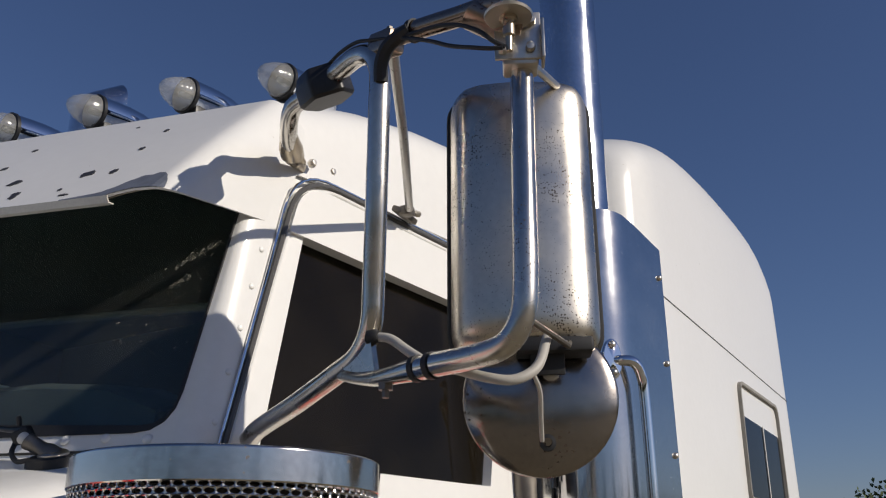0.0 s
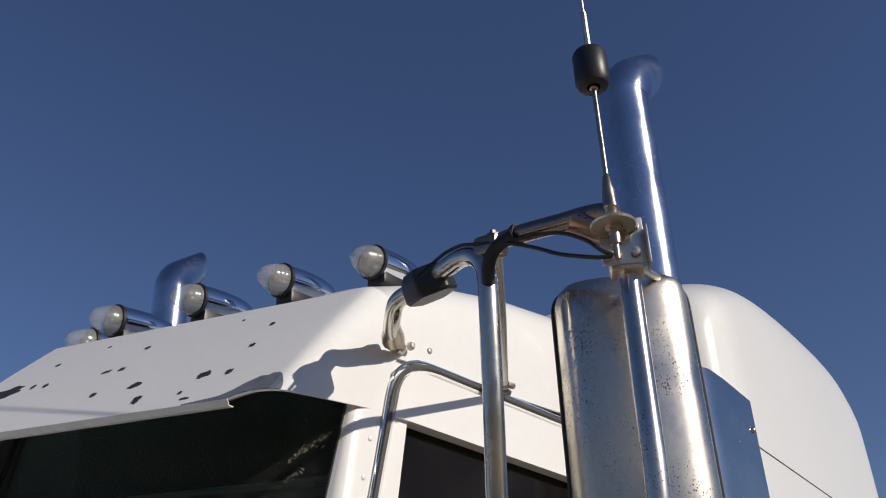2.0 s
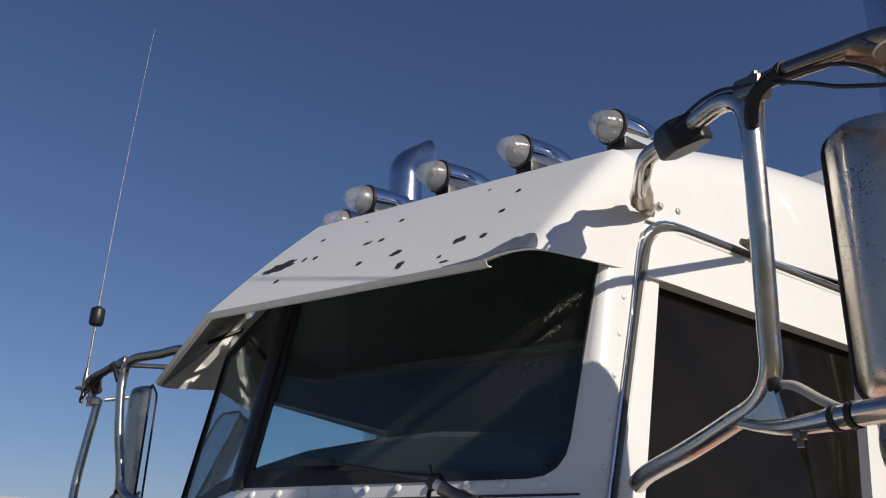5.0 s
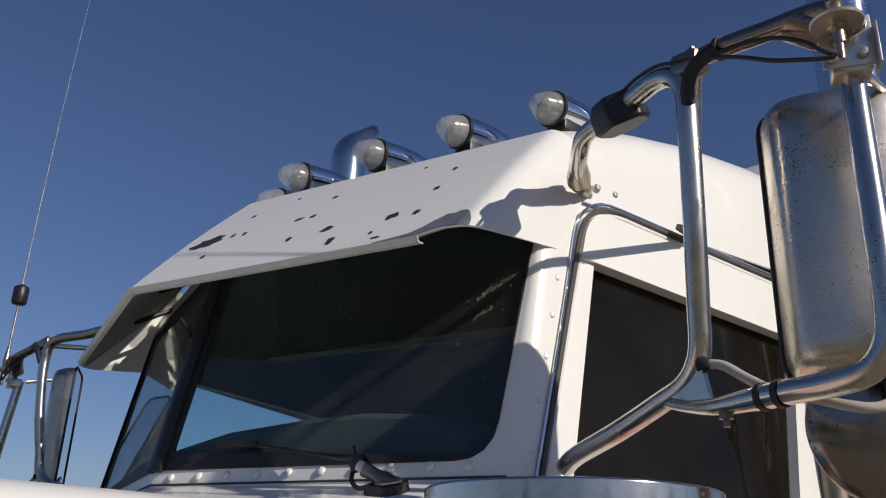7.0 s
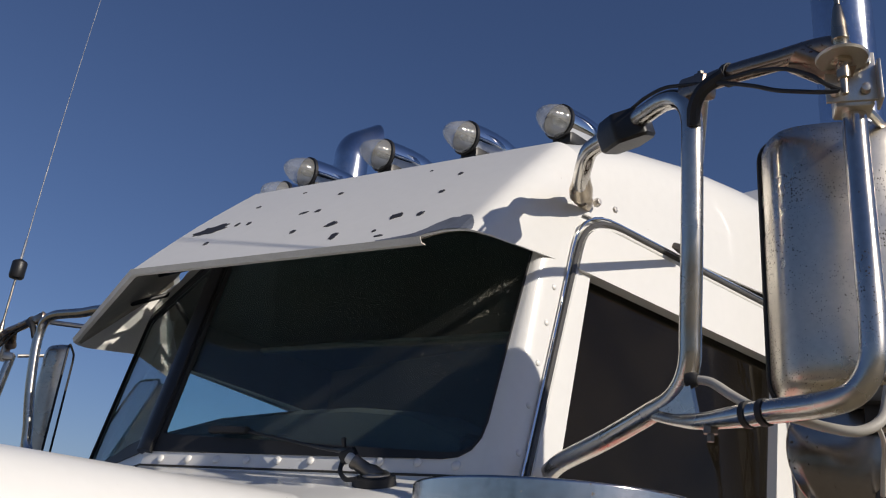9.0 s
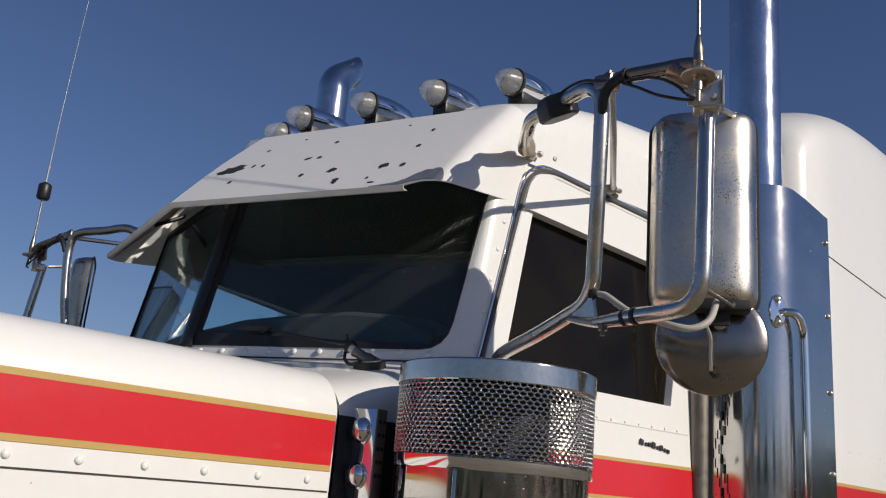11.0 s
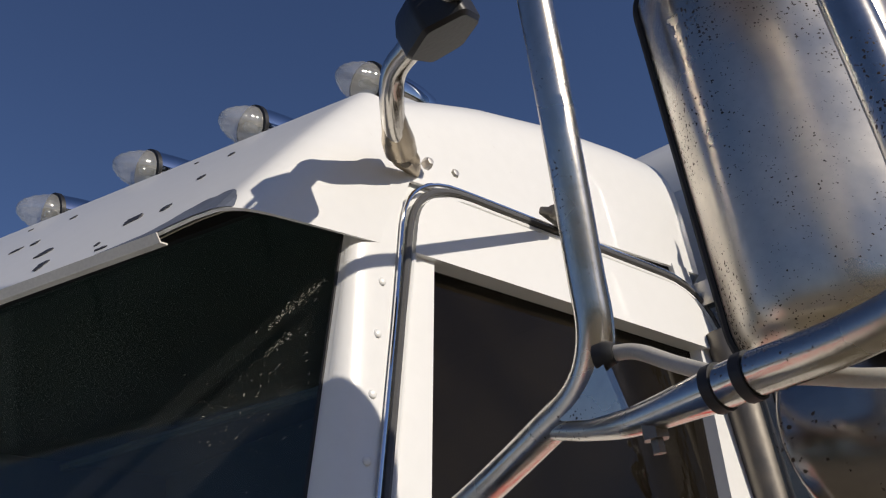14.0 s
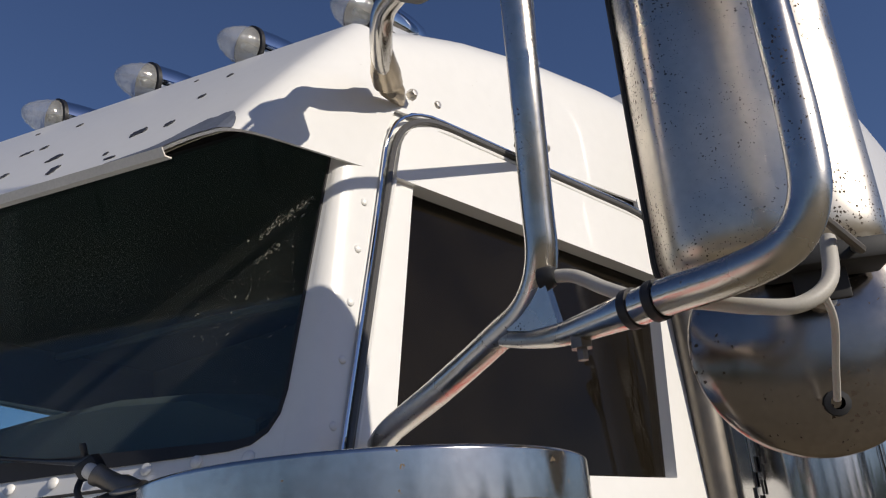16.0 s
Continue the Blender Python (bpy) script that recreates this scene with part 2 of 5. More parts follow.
def tube(points, r, seg=14, n=8, curve=True, flat=None, bm=None, cap=True):
    """A round bar along points; r a number or a list for each point; flat squeezes it along one direction."""
    bm = bm or bmesh.new()
    path = smooth_line(points, n) if curve else [Vector(q) for q in points]
    if isinstance(r, (int, float)):
        radii = [r] * len(path)
    else:
        pos = [i * (len(r) - 1) / (len(path) - 1) for i in range(len(path))]
        radii = [r[int(a)] + (r[min(int(a) + 1, len(r) - 1)] - r[int(a)]) * (a - int(a)) for a in pos]
    tan = [(path[min(i + 1, len(path) - 1)] - path[max(i - 1, 0)]).normalized() for i in range(len(path))]
    u = tan[0].orthogonal().normalized()
    rings = []
    for c, t, rad in zip(path, tan, radii):
        u = (u - t * u.dot(t)).normalized()
        v = t.cross(u)
        ring = []
        for k in range(seg):
            a = 2 * math.pi * k / seg
            off = (u * math.cos(a) + v * math.sin(a)) * rad
            if flat:
                f = Vector(flat[0]).normalized()
                off -= f * off.dot(f) * (1 - flat[1])
            ring.append(bm.verts.new(c + off))
        rings.append(ring)
    for a, b in zip(rings, rings[1:]):
        for k in range(seg):
            bm.faces.new((a[k], a[(k + 1) % seg], b[(k + 1) % seg], b[k]))
    if cap:
        bm.faces.new(rings[0][::-1]), bm.faces.new(rings[-1])
    return bm


def lathe(profile, at=(0, 0, 0), axis=(0, 0, 1), seg=40, bm=None):
    """A turned form: profile of (radius, height) along axis from at."""
    bm = bm or bmesh.new()
    m = Matrix.Translation(at) @ Vector(axis).to_track_quat("Z", "Y").to_matrix().to_4x4()
    rings = []
    for r, h in profile:
        if r < 1e-5:
            rings.append([bm.verts.new(m @ Vector((0, 0, h)))])
        else:
            rings.append([bm.verts.new(m @ Vector((r * math.cos(2 * math.pi * k / seg), r * math.sin(2 * math.pi * k / seg), h))) for k in range(seg)])
    for a, b in zip(rings, rings[1:]):
        for k in range(seg):
            q = [a[k % len(a)], a[(k + 1) % len(a)], b[(k + 1) % len(b)], b[k % len(b)]]
            q = list(dict.fromkeys(q))
            if len(q) > 2:
                bm.faces.new(q)
    return bm


def box(size, m=None, bevel=0.0, bm=None, seg=2):
    own = bmesh.new()
    bmesh.ops.create_cube(own, size=1)
    bmesh.ops.scale(own, vec=size, verts=own.verts)
    if bevel:
        bmesh.ops.bevel(own, geom=own.edges[:], offset=bevel, segments=seg, affect="EDGES", profile=0.5)
    if m:
        own.transform(m)
    if bm is None:
        return own
    tmp = bpy.data.meshes.new("tmp")
    own.to_mesh(tmp)
    own.free()
    bm.from_mesh(tmp)
    bpy.data.meshes.remove(tmp)
    return bm


def loop(corners, radii, n=6, m=5):
    """A closed outline with rounded corners; the same n and m give loops that match point by point."""
    out = []
    k = len(corners)
    pts = [Vector(c) for c in corners]
    arcs = []
    for i in range(k):
        a, b, c = pts[i - 1], pts[i], pts[(i + 1) % k]
        d0, d1 = (a - b).normalized(), (c - b).normalized()
        r = radii[i]
        half = d0.angle(d1) / 2
        t = r / math.tan(half) if r else 0
        p0, p1 = b + d0 * t, b + d1 * t
        arc = []
        for j in range(n + 1):
            s = j / n
            arc.append(((p0 * (1 - s) + b * s) * (1 - s) + (b * (1 - s) + p1 * s) * s))
        arcs.append(arc)
    for i in range(k):
        out += arcs[i]
        a, b = arcs[i][-1], arcs[(i + 1) % k][0]
        out += [a.lerp(b, j / (m + 1)) for j in range(1, m + 1)]
    return out


def panel(outer, fn, thick, inner=None, bm=None):
    """A sheet with outline outer (and a hole inner), put in space by fn(point, depth)."""
    bm = bm or bmesh.new()
    o = [[bm.verts.new(fn(p, d)) for p in outer] for d in (0, thick)]
    n = len(outer)
    if inner:
        i = [[bm.verts.new(fn(p, d)) for p in inner] for d in (0, thick)]
        for k in range(n):
            j = (k + 1) % n
            bm.faces.new((o[0][k], o[0][j], i[0][j], i[0][k]))
            bm.faces.new((o[1][k], i[1][k], i[1][j], o[1][j]))
            bm.faces.new((i[0][k], i[0][j], i[1][j], i[1][k]))
    else:
        bm.faces.new(o[0]), bm.faces.new(o[1][::-1])
    for k in range(n):
        j = (k + 1) % n
        bm.faces.new((o[0][k], o[1][k], o[1][j], o[0][j]))
    return bm


def grid(rows, bm=None, close=False):
    """Faces over rows of points."""
    bm = bm or bmesh.new()
    v = [[bm.verts.new(p) for p in row] for row in rows]
    for a, b in zip(v, v[1:]):
        for k in range(len(a) - (0 if close else 1)):
            bm.faces.new((a[k], a[(k + 1) % len(a)], b[(k + 1) % len(a)], b[k]))
    return bm


def sheet(rows, thick):
    """A grid with real thickness, laid inwards along its normals."""
    bm = grid(rows)
    bmesh.ops.recalc_face_normals(bm, faces=bm.faces)
    bmesh.ops.solidify(bm, geom=bm.faces[:], thickness=thick)
    return bm


def dome(r, h, m, seg=14):
    bm = lathe([(r, 0), (r * 0.92, h * 0.45), (r * 0.7, h * 0.78), (r * 0.38, h * 0.95), (0, h)], seg=seg)
    bm.transform(m)
    return bm


# ---- ground and distance ----
bm = bmesh.new()
bmesh.ops.create_grid(bm, x_segments=60, y_segments=60, size=600)
tagged(part("ground", bm, GROUND), "dry grassy ground round the parked truck", "ground", kind="structure")


def build_tree(at, height, spread, seed):
    rnd = random.Random(seed)
    t = holder("tree", None, "leafy broadleaf tree at the edge of the field", "tree", at)
    bmt = tube([(0, 0, -0.1), (0.05, 0.1, height * 0.2), (-0.1, 0.05, height * 0.45), (0, 0, height * 0.75)], [height * 0.035, height * 0.028, height * 0.018, 0.03], seg=10, n=5)
    for k in range(9):
        a, h = rnd.uniform(0, 6.28), height * rnd.uniform(0.3, 0.6)
        r = spread * rnd.uniform(0.5, 0.8)
        tube([(0, 0, h), (r * 0.5 * math.cos(a), r * 0.5 * math.sin(a), h + r * 0.35), (r * math.cos(a), r * math.sin(a), h + r * 0.8)], [height * 0.012, height * 0.008, 0.02], seg=6, n=3, bm=bmt)
    part("trunk", bmt, BARK, t)
    bml = bmesh.new()
    for k in range(70):
        a, e = rnd.uniform(0, 6.28), rnd.uniform(-0.5, 1.4)
        d = rnd.uniform(0.35, 1.0)
        c = Vector((math.cos(a) * math.cos(e) * spread * d, math.sin(a) * math.cos(e) * spread * d, height * 0.62 + math.sin(e) * height * 0.36 * d))
        size = spread * rnd.uniform(0.18, 0.34)
        for j in range(42):
            p = c + Vector((rnd.gauss(0, 1), rnd.gauss(0, 1), rnd.gauss(0, 0.8))) * size * 0.55
            s = rnd.uniform(0.10, 0.24)
            q = Euler((rnd.uniform(0, 6.28), rnd.uniform(0, 6.28), rnd.uniform(0, 6.28))).to_matrix()
            v = [bml.verts.new(p + q @ Vector(o) * s) for o in ((-1, 0, 0), (0, -0.55, 0.1), (1, 0, 0), (0, 0.55, 0.1))]
            bml.faces.new(v)
    part("crown", bml, LEAF, t, smooth=False)
    return t


TREES = [(-12, 58, 1.0), (-3, 64, 1.08), (8, 70, 1.0), (19, 66, 0.9), (30, 60, 1.1), (40, 48, 1.0), (46, 36, 0.95), (52, 22, 1.1), (55, 8, 1.0), (52, -8, 0.9),
         (46, -24, 1.05), (36, -40, 1.0), (22, -50, 0.9), (6, -56, 1.1), (-12, -54, 1.0), (-30, -48, 0.9), (-26, 60, 1.0)]
first_tree = build_tree((TREES[0][0], TREES[0][1], 0), 6.8, 3.4, 5)
tagged(first_tree, group="trees round the field")
for k, (tx, ty, ts) in enumerate(TREES[1:]):
    copy_thing(first_tree, pose(tx, ty, 0, 0, 0, 40 * k) @ Matrix.Scale(ts, 4))

# belt of far woods behind the single trees
rnd = random.Random(11)
bm = bmesh.new()
for k in range(9000):
    a = radians(rnd.uniform(-140, 82))
    r = rnd.uniform(60, 72)
    top = 5.2 + 2.2 * noise.noise(Vector((a * 7, 0.3, 0))) + 1.2 * noise.noise(Vector((a * 31, 4.0, 0)))
    z = top * rnd.random() ** 0.7
    s = rnd.uniform(0.35, 0.85)
    q = Euler((rnd.uniform(0, 6.28), rnd.uniform(0, 6.28), rnd.uniform(0, 6.28))).to_matrix()
    c = Vector((r * math.cos(a), r * math.sin(a), z))
    bm.faces.new([bm.verts.new(c + q @ Vector(o) * s) for o in ((-1, 0, 0), (0, -0.7, 0.15), (1, 0, 0), (0, 0.7, 0.15))])
tagged(part("far_woods", bm, LEAF, smooth=False), "belt of dark green woods round the field", "woods", kind="stuff")

# ---- truck: shapes ----
truck = holder("truck", None, "white conventional semi truck with red stripes and weathered chrome", "truck")


def door_x(y, z):
    return 0.815 + 0.15 * y + 0.05 * (2.4 - z)


def door_fn(p, d):
    return Vector((door_x(p[0], p[1]) - d, p[0], p[1]))


def glass_y(x, z):
    return -0.431 + 0.2 * (z - 2.069) + 0.275 * x


def glass_fn(p, d):
    return Vector((p[0], glass_y(p[0], p[1]) + d, p[1]))


def edge_y(z):
    return -0.179 + 0.26 * (z - 2.0)


def lerp_table(table, v):
    for (a, fa), (b, fb) in zip(table, table[1:]):
        if v <= b:
            return fa + (fb - fa) * max(0.0, (v - a) / (b - a))
    return table[-1][1]


def curve_table(table, v):
    """The same, on a smooth curve through the entries."""
    p = [(2 * table[0][0] - table[1][0], 2 * table[0][1] - table[1][1]), *table, (2 * table[-1][0] - table[-2][0], 2 * table[-1][1] - table[-2][1])]
    for (x0, f0), (x1, f1), (x2, f2), (x3, f3) in zip(p, p[1:], p[2:], p[3:]):
        if v <= x2:
            h = x2 - x1
            s = max(0.0, (v - x1) / h)
            m1, m2 = (f2 - f0) / (x2 - x0) * h, (f3 - f1) / (x3 - x1) * h
            return (2 * s ** 3 - 3 * s * s + 1) * f1 + (s ** 3 - 2 * s * s + s) * m1 + (3 * s * s - 2 * s ** 3) * f2 + (s ** 3 - s * s) * m2
    return table[-1][1]


def both(name, bm, mat, parent=None, label="", **kw):
    """A part and its twin on the far side."""
    other = mirrored(bm)
    return part(name, bm, mat, parent or truck, label, **kw), part(name, other, mat, parent or truck, label, **kw)


def rivets(points, normal, mat, parent, r=0.0065, h=0.004):
    for p in points:
        q = Vector(normal).to_track_quat("Z", "Y").to_matrix().to_4x4()
        part("rivet", dome(r, h, Matrix.Translation(p) @ q, 10), mat, parent)


# hood
def hood_x(y):
    return 0.80 + 0.05 * (y + 0.56)


def hood_section(y, inset=0.0, base=1.05):
    x = hood_x(y) - inset
    pts = [(x, base), (x, 1.4), (x, 1.6), (x, 1.75), (x, 1.83)]
    for k in range(1, 8):
        a = k / 7 * math.pi / 2
        pts.append((x - 0.11 * (1 - math.cos(a)), 1.83 + 0.095 * math.sin(a)))
    pts += [(x - 0.25, 1.933), (x - 0.45, 1.945), (0, 1.955)]
    return [Vector((px, y, pz - inset)) for px, pz in pts]


hood = holder("hood", truck, "white hood with a red stripe edged in gold")
ys = [-0.566 - 0.1 * k for k in range(19)]
rows = []
for y in ys:
    s = hood_section(y)
    rows.append(s + [Vector((-p.x, p.y, p.z)) for p in s[-2::-1]])
lip = [Vector((p.x * 0.96, -0.56, p.z - 0.02)) for p in rows[0]]
part("hood_skin", sheet([lip] + rows, 0.006), WHITE, hood, angle=50)
front = [Vector((p.x, ys[-1] + 0.0, p.z)) for p in rows[-1]]
bm = bmesh.new()
bm.faces.new([bm.verts.new(p) for p in front])
bmesh.ops.solidify(bm, geom=bm.faces[:], thickness=0.02)
part("grille_panel", bm, CHROME_CLEAN, hood)


def side_strip(z0, z1, y0, y1, xf, proud, n=8):
    """A painted band laid on a side."""
    rows = []
    for k in range(n + 1):
        y = y0 + (y1 - y0) * k / n
        rows.append([Vector((xf(y, z0) + proud, y, z0)), Vector((xf(y, z1) + proud, y, z1))])
    return sheet(rows, 0.0012)


for side in (1, -1):
    for z0, z1, mat, name in ((1.741, 1.824, RED, "red_stripe"), (1.8242, 1.835, GOLD, "gold_line"), (1.730, 1.7408, GOLD, "gold_line"), (1.50, 1.608, RED, "red_stripe"), (1.6082, 1.618, GOLD, "gold_line")):
        bm = side_strip(z0, z1, -2.36, -0.57, lambda y, z: hood_x(y), 0.0016)
        part(name, bm if side > 0 else mirrored(bm), mat, hood)
    bm = side_strip(1.6915, 1.6945, -2.36, -0.57, lambda y, z: hood_x(y), 0.0012)
    part("seam", bm if side > 0 else mirrored(bm), LINER, hood)
rivets([(hood_x(y), y, 1.712) for y in [-0.619 - 0.107 * k for k in range(12)]], (1, 0, 0), WHITE_CLEAN, hood, 0.0075, 0.005)
rivets([(hood_x(-0.624), -0.624, 1.65)], (1, 0, 0), WHITE_CLEAN, hood, 0.0075, 0.005)

# cowl between hood and cab
sec = hood_section(-0.545, 0.012)
cab_edge = []
for p in sec:
    if p.z < 1.9 and p.x > 0.76:
        z = p.z + (p.z - 1.05) * 0.12
        cab_edge.append(Vector((door_x(edge_y(z), z), edge_y(z), z)))
    else:
        cab_edge.append(None)
k0 = sum(c is not None for c in cab_edge)
for k in range(k0, len(sec)):
    s = (k - k0 + 0.6) / (len(sec) - 1 - k0 + 0.6)
    x = 0.775 * (1 - s)
    z = 1.985 + 0.015 * s
    cab_edge[k] = Vector((x, glass_y(x, z), z))
rows = []
for j in range(7):
    s = j / 6
    rows.append([a.lerp(b, s) for a, b in zip(sec, cab_edge)])
bm = sheet(rows, 0.006)
both("cowl", bm, WHITE, label="white cowl below the windshield")

# black strip laid on the cowl side to paint the gap's shade
both("hood_gap_shade", side_strip(1.05, 1.838, -0.553, -0.41, lambda y, z: 0.789 + (y + 0.545) * 0.136, 0.004), RUBBER, label="black strip that paints the shade of the gap behind the hood")
# windshield frame, panes and centre post
outer = loop([(0.0, 2.0), (0.0, 2.60), (0.793, 2.58), (0.766, 1.985)], [0, 0, 0, 0], 4, 6)
inner = loop([(0.016, 2.032), (0.016, 2.541), (0.786, 2.541), (0.760, 2.022)], [0.012, 0.012, 0.03, 0.07], 4, 6)
both("windshield_frame", panel(outer, glass_fn, 0.012, inner), WHITE)
seal_in = loop([(0.030, 2.070), (0.030, 2.520), (0.783, 2.520), (0.757, 2.032)], [0.012, 0.012, 0.03, 0.055], 4, 6)
both("windshield_gasket", panel(inner, lambda p, d: glass_fn(p, d - 0.003), 0.010, seal_in), RUBBER, label="black rubber windshield gasket")
for ob in both("windshield_pane", panel(inner, lambda p, d: glass_fn(p, d + 0.006), 0.004), WINDSHIELD, label="tinted flat windshield pane"):
    ob.visible_shadow = False
post = [(0, glass_y(0, z) - 0.002, z) for z in (2.03, 2.3, 2.55)]
part("centre_post", tube(post, 0.026, seg=12, curve=False, flat=((0, 1, 0), 0.5)), BLACK, truck, "black windshield centre post")
# dried splatter on the driver's pane: two smears and loose flecks
rnd = random.Random(8)
bm = bmesh.new()
for k in range(330):
    if k < 150:
        s = rnd.random()
        px, pz = 0.679 + 0.073 * s + rnd.gauss(0, 0.003), 2.327 + 0.040 * s + rnd.gauss(0, 0.004)
    elif k < 205:
        s = rnd.random()
        px, pz = 0.678 + 0.036 * s + rnd.gauss(0, 0.002), 2.288 + 0.016 * s + rnd.gauss(0, 0.003)
    else:
        px, pz = min(0.745, rnd.gauss(0.66, 0.05)), max(2.11, rnd.gauss(2.235, 0.05))
    r = rnd.uniform(0.0003, 0.0009) if k % 9 else rnd.uniform(0.0009, 0.0015)
    turn = rnd.gauss(0.6, 0.45)
    n0 = []
    for j in range(6):
        a = 2 * math.pi * j / 6
        u, v = r * rnd.uniform(1.4, 2.8) * math.cos(a), r * rnd.uniform(0.4, 0.8) * math.sin(a)
        n0.append(bm.verts.new(glass_fn((px + u * math.cos(turn) - v * math.sin(turn), pz + u * math.sin(turn) + v * math.cos(turn)), 0.0055)))
    tip = bm.verts.new(glass_fn((px, pz), 0.0045))
    for j in range(6):
        bm.faces.new((n0[j], n0[(j + 1) % 6], tip))
tagged(part("splatter", bm, FLECK, truck, "dried insect splatter on the glass"), kind="stuff")
# rivets of the frame
rivets([glass_fn((0.052 + 0.0745 * k, 2.0165 - (0.004 if k > 8 else 0)), -0.001) for k in range(10)], (0.27, -0.88, 0.39), WHITE_CLEAN, truck, 0.009, 0.005)
bm = tube([glass_fn((x, 2.003 - 0.012 * x), -0.001) for x in (0, 0.2, 0.4, 0.6, 0.79)], 0.0022, seg=6, curve=False)
both("cowl_seam", bm, LINER)

# pillars
def pillar_point(z, s):
    xo = 0.766 + 0.027 * (z - 1.985) / 0.575
    a = Vector((xo - 0.001, glass_y(xo, z) - 0.0005, z))
    b = Vector((door_x(edge_y(z), z) - 0.001, edge_y(z) + 0.004, z))
    c = Vector((b.x + 0.004, a.y + 0.004, z))
    return (a * (1 - s) + c * s) * (1 - s) + (c * (1 - s) + b * s) * s


rows = [[pillar_point(1.985 + 0.57 * k / 10, j / 12) for j in range(13)] for k in range(11)]
both("windshield_pillar", sheet(rows, 0.005), WHITE, angle=70)
pr = [pillar_point(z, 0.80) for z in (2.36, 2.285, 2.205, 2.125, 2.04)]
rivets(pr, (0.93, -0.36, 0.05), WHITE_CLEAN, truck, 0.0062, 0.003)

# roof
ROOF = [(-0.35, 2.60), (-0.20, 2.61), (-0.14, 2.635), (-0.08, 2.705), (-0.03, 2.752), (0.0, 2.77), (0.1, 2.811), (0.2, 2.845), (0.4, 2.888), (0.6, 2.908), (0.75, 2.91)]


def roof_row(y_of_x, n=30, p=5.4):
    row = []
    for k in range(n + 1):
        a = math.pi / 2 * k / n
        ca, sa = math.cos(a) ** (2 / p), math.sin(a) ** (2 / p)
        x = 0.81 * ca
        y = y_of_x(x)
        xs = door_x(y, 2.56) - 0.004
        row.append(Vector((xs * ca, y, 2.545 + (lerp_table(ROOF, y) - 2.545) * sa)))
    return row


def roof_z(x, y):
    xs = door_x(y, 2.56) - 0.004
    return 2.545 + (lerp_table(ROOF, y) - 2.545) * (1 - min(0.999, abs(x) / xs) ** 5.4) ** (1 / 5.4)


rows = []
for j in range(25):
    s = (j / 24) ** 1.5
    rows.append(roof_row(lambda x: (-0.268 + 0.275 * x) * (1 - s) + 0.70 * s))
rows.append([Vector((p.x * 0.97, 0.735, 2.545 + (p.z - 2.545) * 0.9)) for p in rows[-1]])
rows.append([Vector((p.x * 0.9, 0.75, 2.545 + (p.z - 2.545) * 0.75)) for p in rows[-2]])
both("roof", sheet(rows, 0.006), WHITE, label="white rounded cab roof")
# rear corner and side of the cab behind the door
rows = []
for k in range(12):
    z = 1.0 + 1.55 * k / 11
    pts = []
    for s, y in ((0, 0.61), (0.4, 0.66), (0.8, 0.71), (1.0, 0.74)):
        pts.append(Vector((door_x(y, z) - 0.002 - 0.06 * max(0, s - 0.4) ** 2 / 0.36, y, z)))
    pts.append(Vector((0.4, 0.75, z)))
    pts.append(Vector((0.0, 0.75, z)))
    rows.append(pts)
both("cab_rear_panel", sheet(rows, 0.01), WHITE)
# lower cab
rows = []
for k in range(4):
    z = 0.75 + 0.3 * k / 3
    rows.append([Vector((door_x(y, z), y, z)) for y in (-0.55, -0.3, 0, 0.3, 0.6, 0.74)])
both("cab_sill", sheet(rows, 0.01), WHITE)

# visor: two halves that meet in a peak
def visor_top(x):
    return Vector((x, -0.293 + 0.29 * x, 2.690 + 0.009 * x))


LOW, TOP = [], []
for x in (0, 0.1, 0.2, 0.3, 0.4, 0.5, 0.60, 0.68, 0.70, 0.72, 0.745, 0.765):
    LOW.append(Vector((x, -0.557 + 0.262 * x, 2.401 - 0.02 * x)))
    TOP.append(visor_top(x))
    # the torn part of the edge is bitten upwards
    LOW[-1] = LOW[-1].lerp(TOP[-1], {0.72: 0.03, 0.745: 0.05, 0.765: 0.045}.get(x, 0))
for k in range(1, 7):
    s = k / 6
    q = lambda a, b, c: (Vector(a) * (1 - s) + Vector(b) * s) * (1 - s) + (Vector(b) * (1 - s) + Vector(c) * s) * s
    LOW.append(q(LOW[11], (0.803, -0.345, 2.395), (0.810, -0.285, 2.396)))
    TOP.append(q(TOP[11], (0.789, -0.062, 2.692), (0.797, -0.035, 2.668)))
for s in (0.35, 0.7, 1.0):
    LOW.append(Vector((0.810 - 0.008 * s, -0.285 + 0.202 * s, 2.396 + 0.024 * s)))
    TOP.append(Vector((0.797 + 0.006 * s, -0.035 + 0.06 * s, 2.668 - 0.045 * s)))
rows = []
for j in range(7):
    s = j / 6
    bulge = 0.004 * math.sin(math.pi * s)
    rows.append([a.lerp(b, s) + Vector((0, -bulge, bulge)) for a, b in zip(LOW, TOP)])
visor = holder("sun_visor", truck, "white drop visor with chipped paint")
both("visor_skin", sheet(rows, 0.004), WHITE, visor)
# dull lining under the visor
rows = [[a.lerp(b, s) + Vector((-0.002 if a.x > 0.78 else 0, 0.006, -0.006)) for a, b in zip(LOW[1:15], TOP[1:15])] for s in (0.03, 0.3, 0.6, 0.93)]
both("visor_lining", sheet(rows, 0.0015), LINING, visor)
# braces that hold the visor off the roof front
for side in (1, -1):
    for x in (0.30, 0.62):
        low = Vector((x, -0.557 + 0.262 * x, 2.401 - 0.02 * x)).lerp(visor_top(x), 0.42) + Vector((0, 0.010, -0.008))
        bm = tube([low, (x, -0.30 + 0.275 * x, 2.590)], 0.007, seg=8, curve=False)
        part("visor_brace", bm if side > 0 else mirrored(bm), BLACK, visor, "black visor brace")
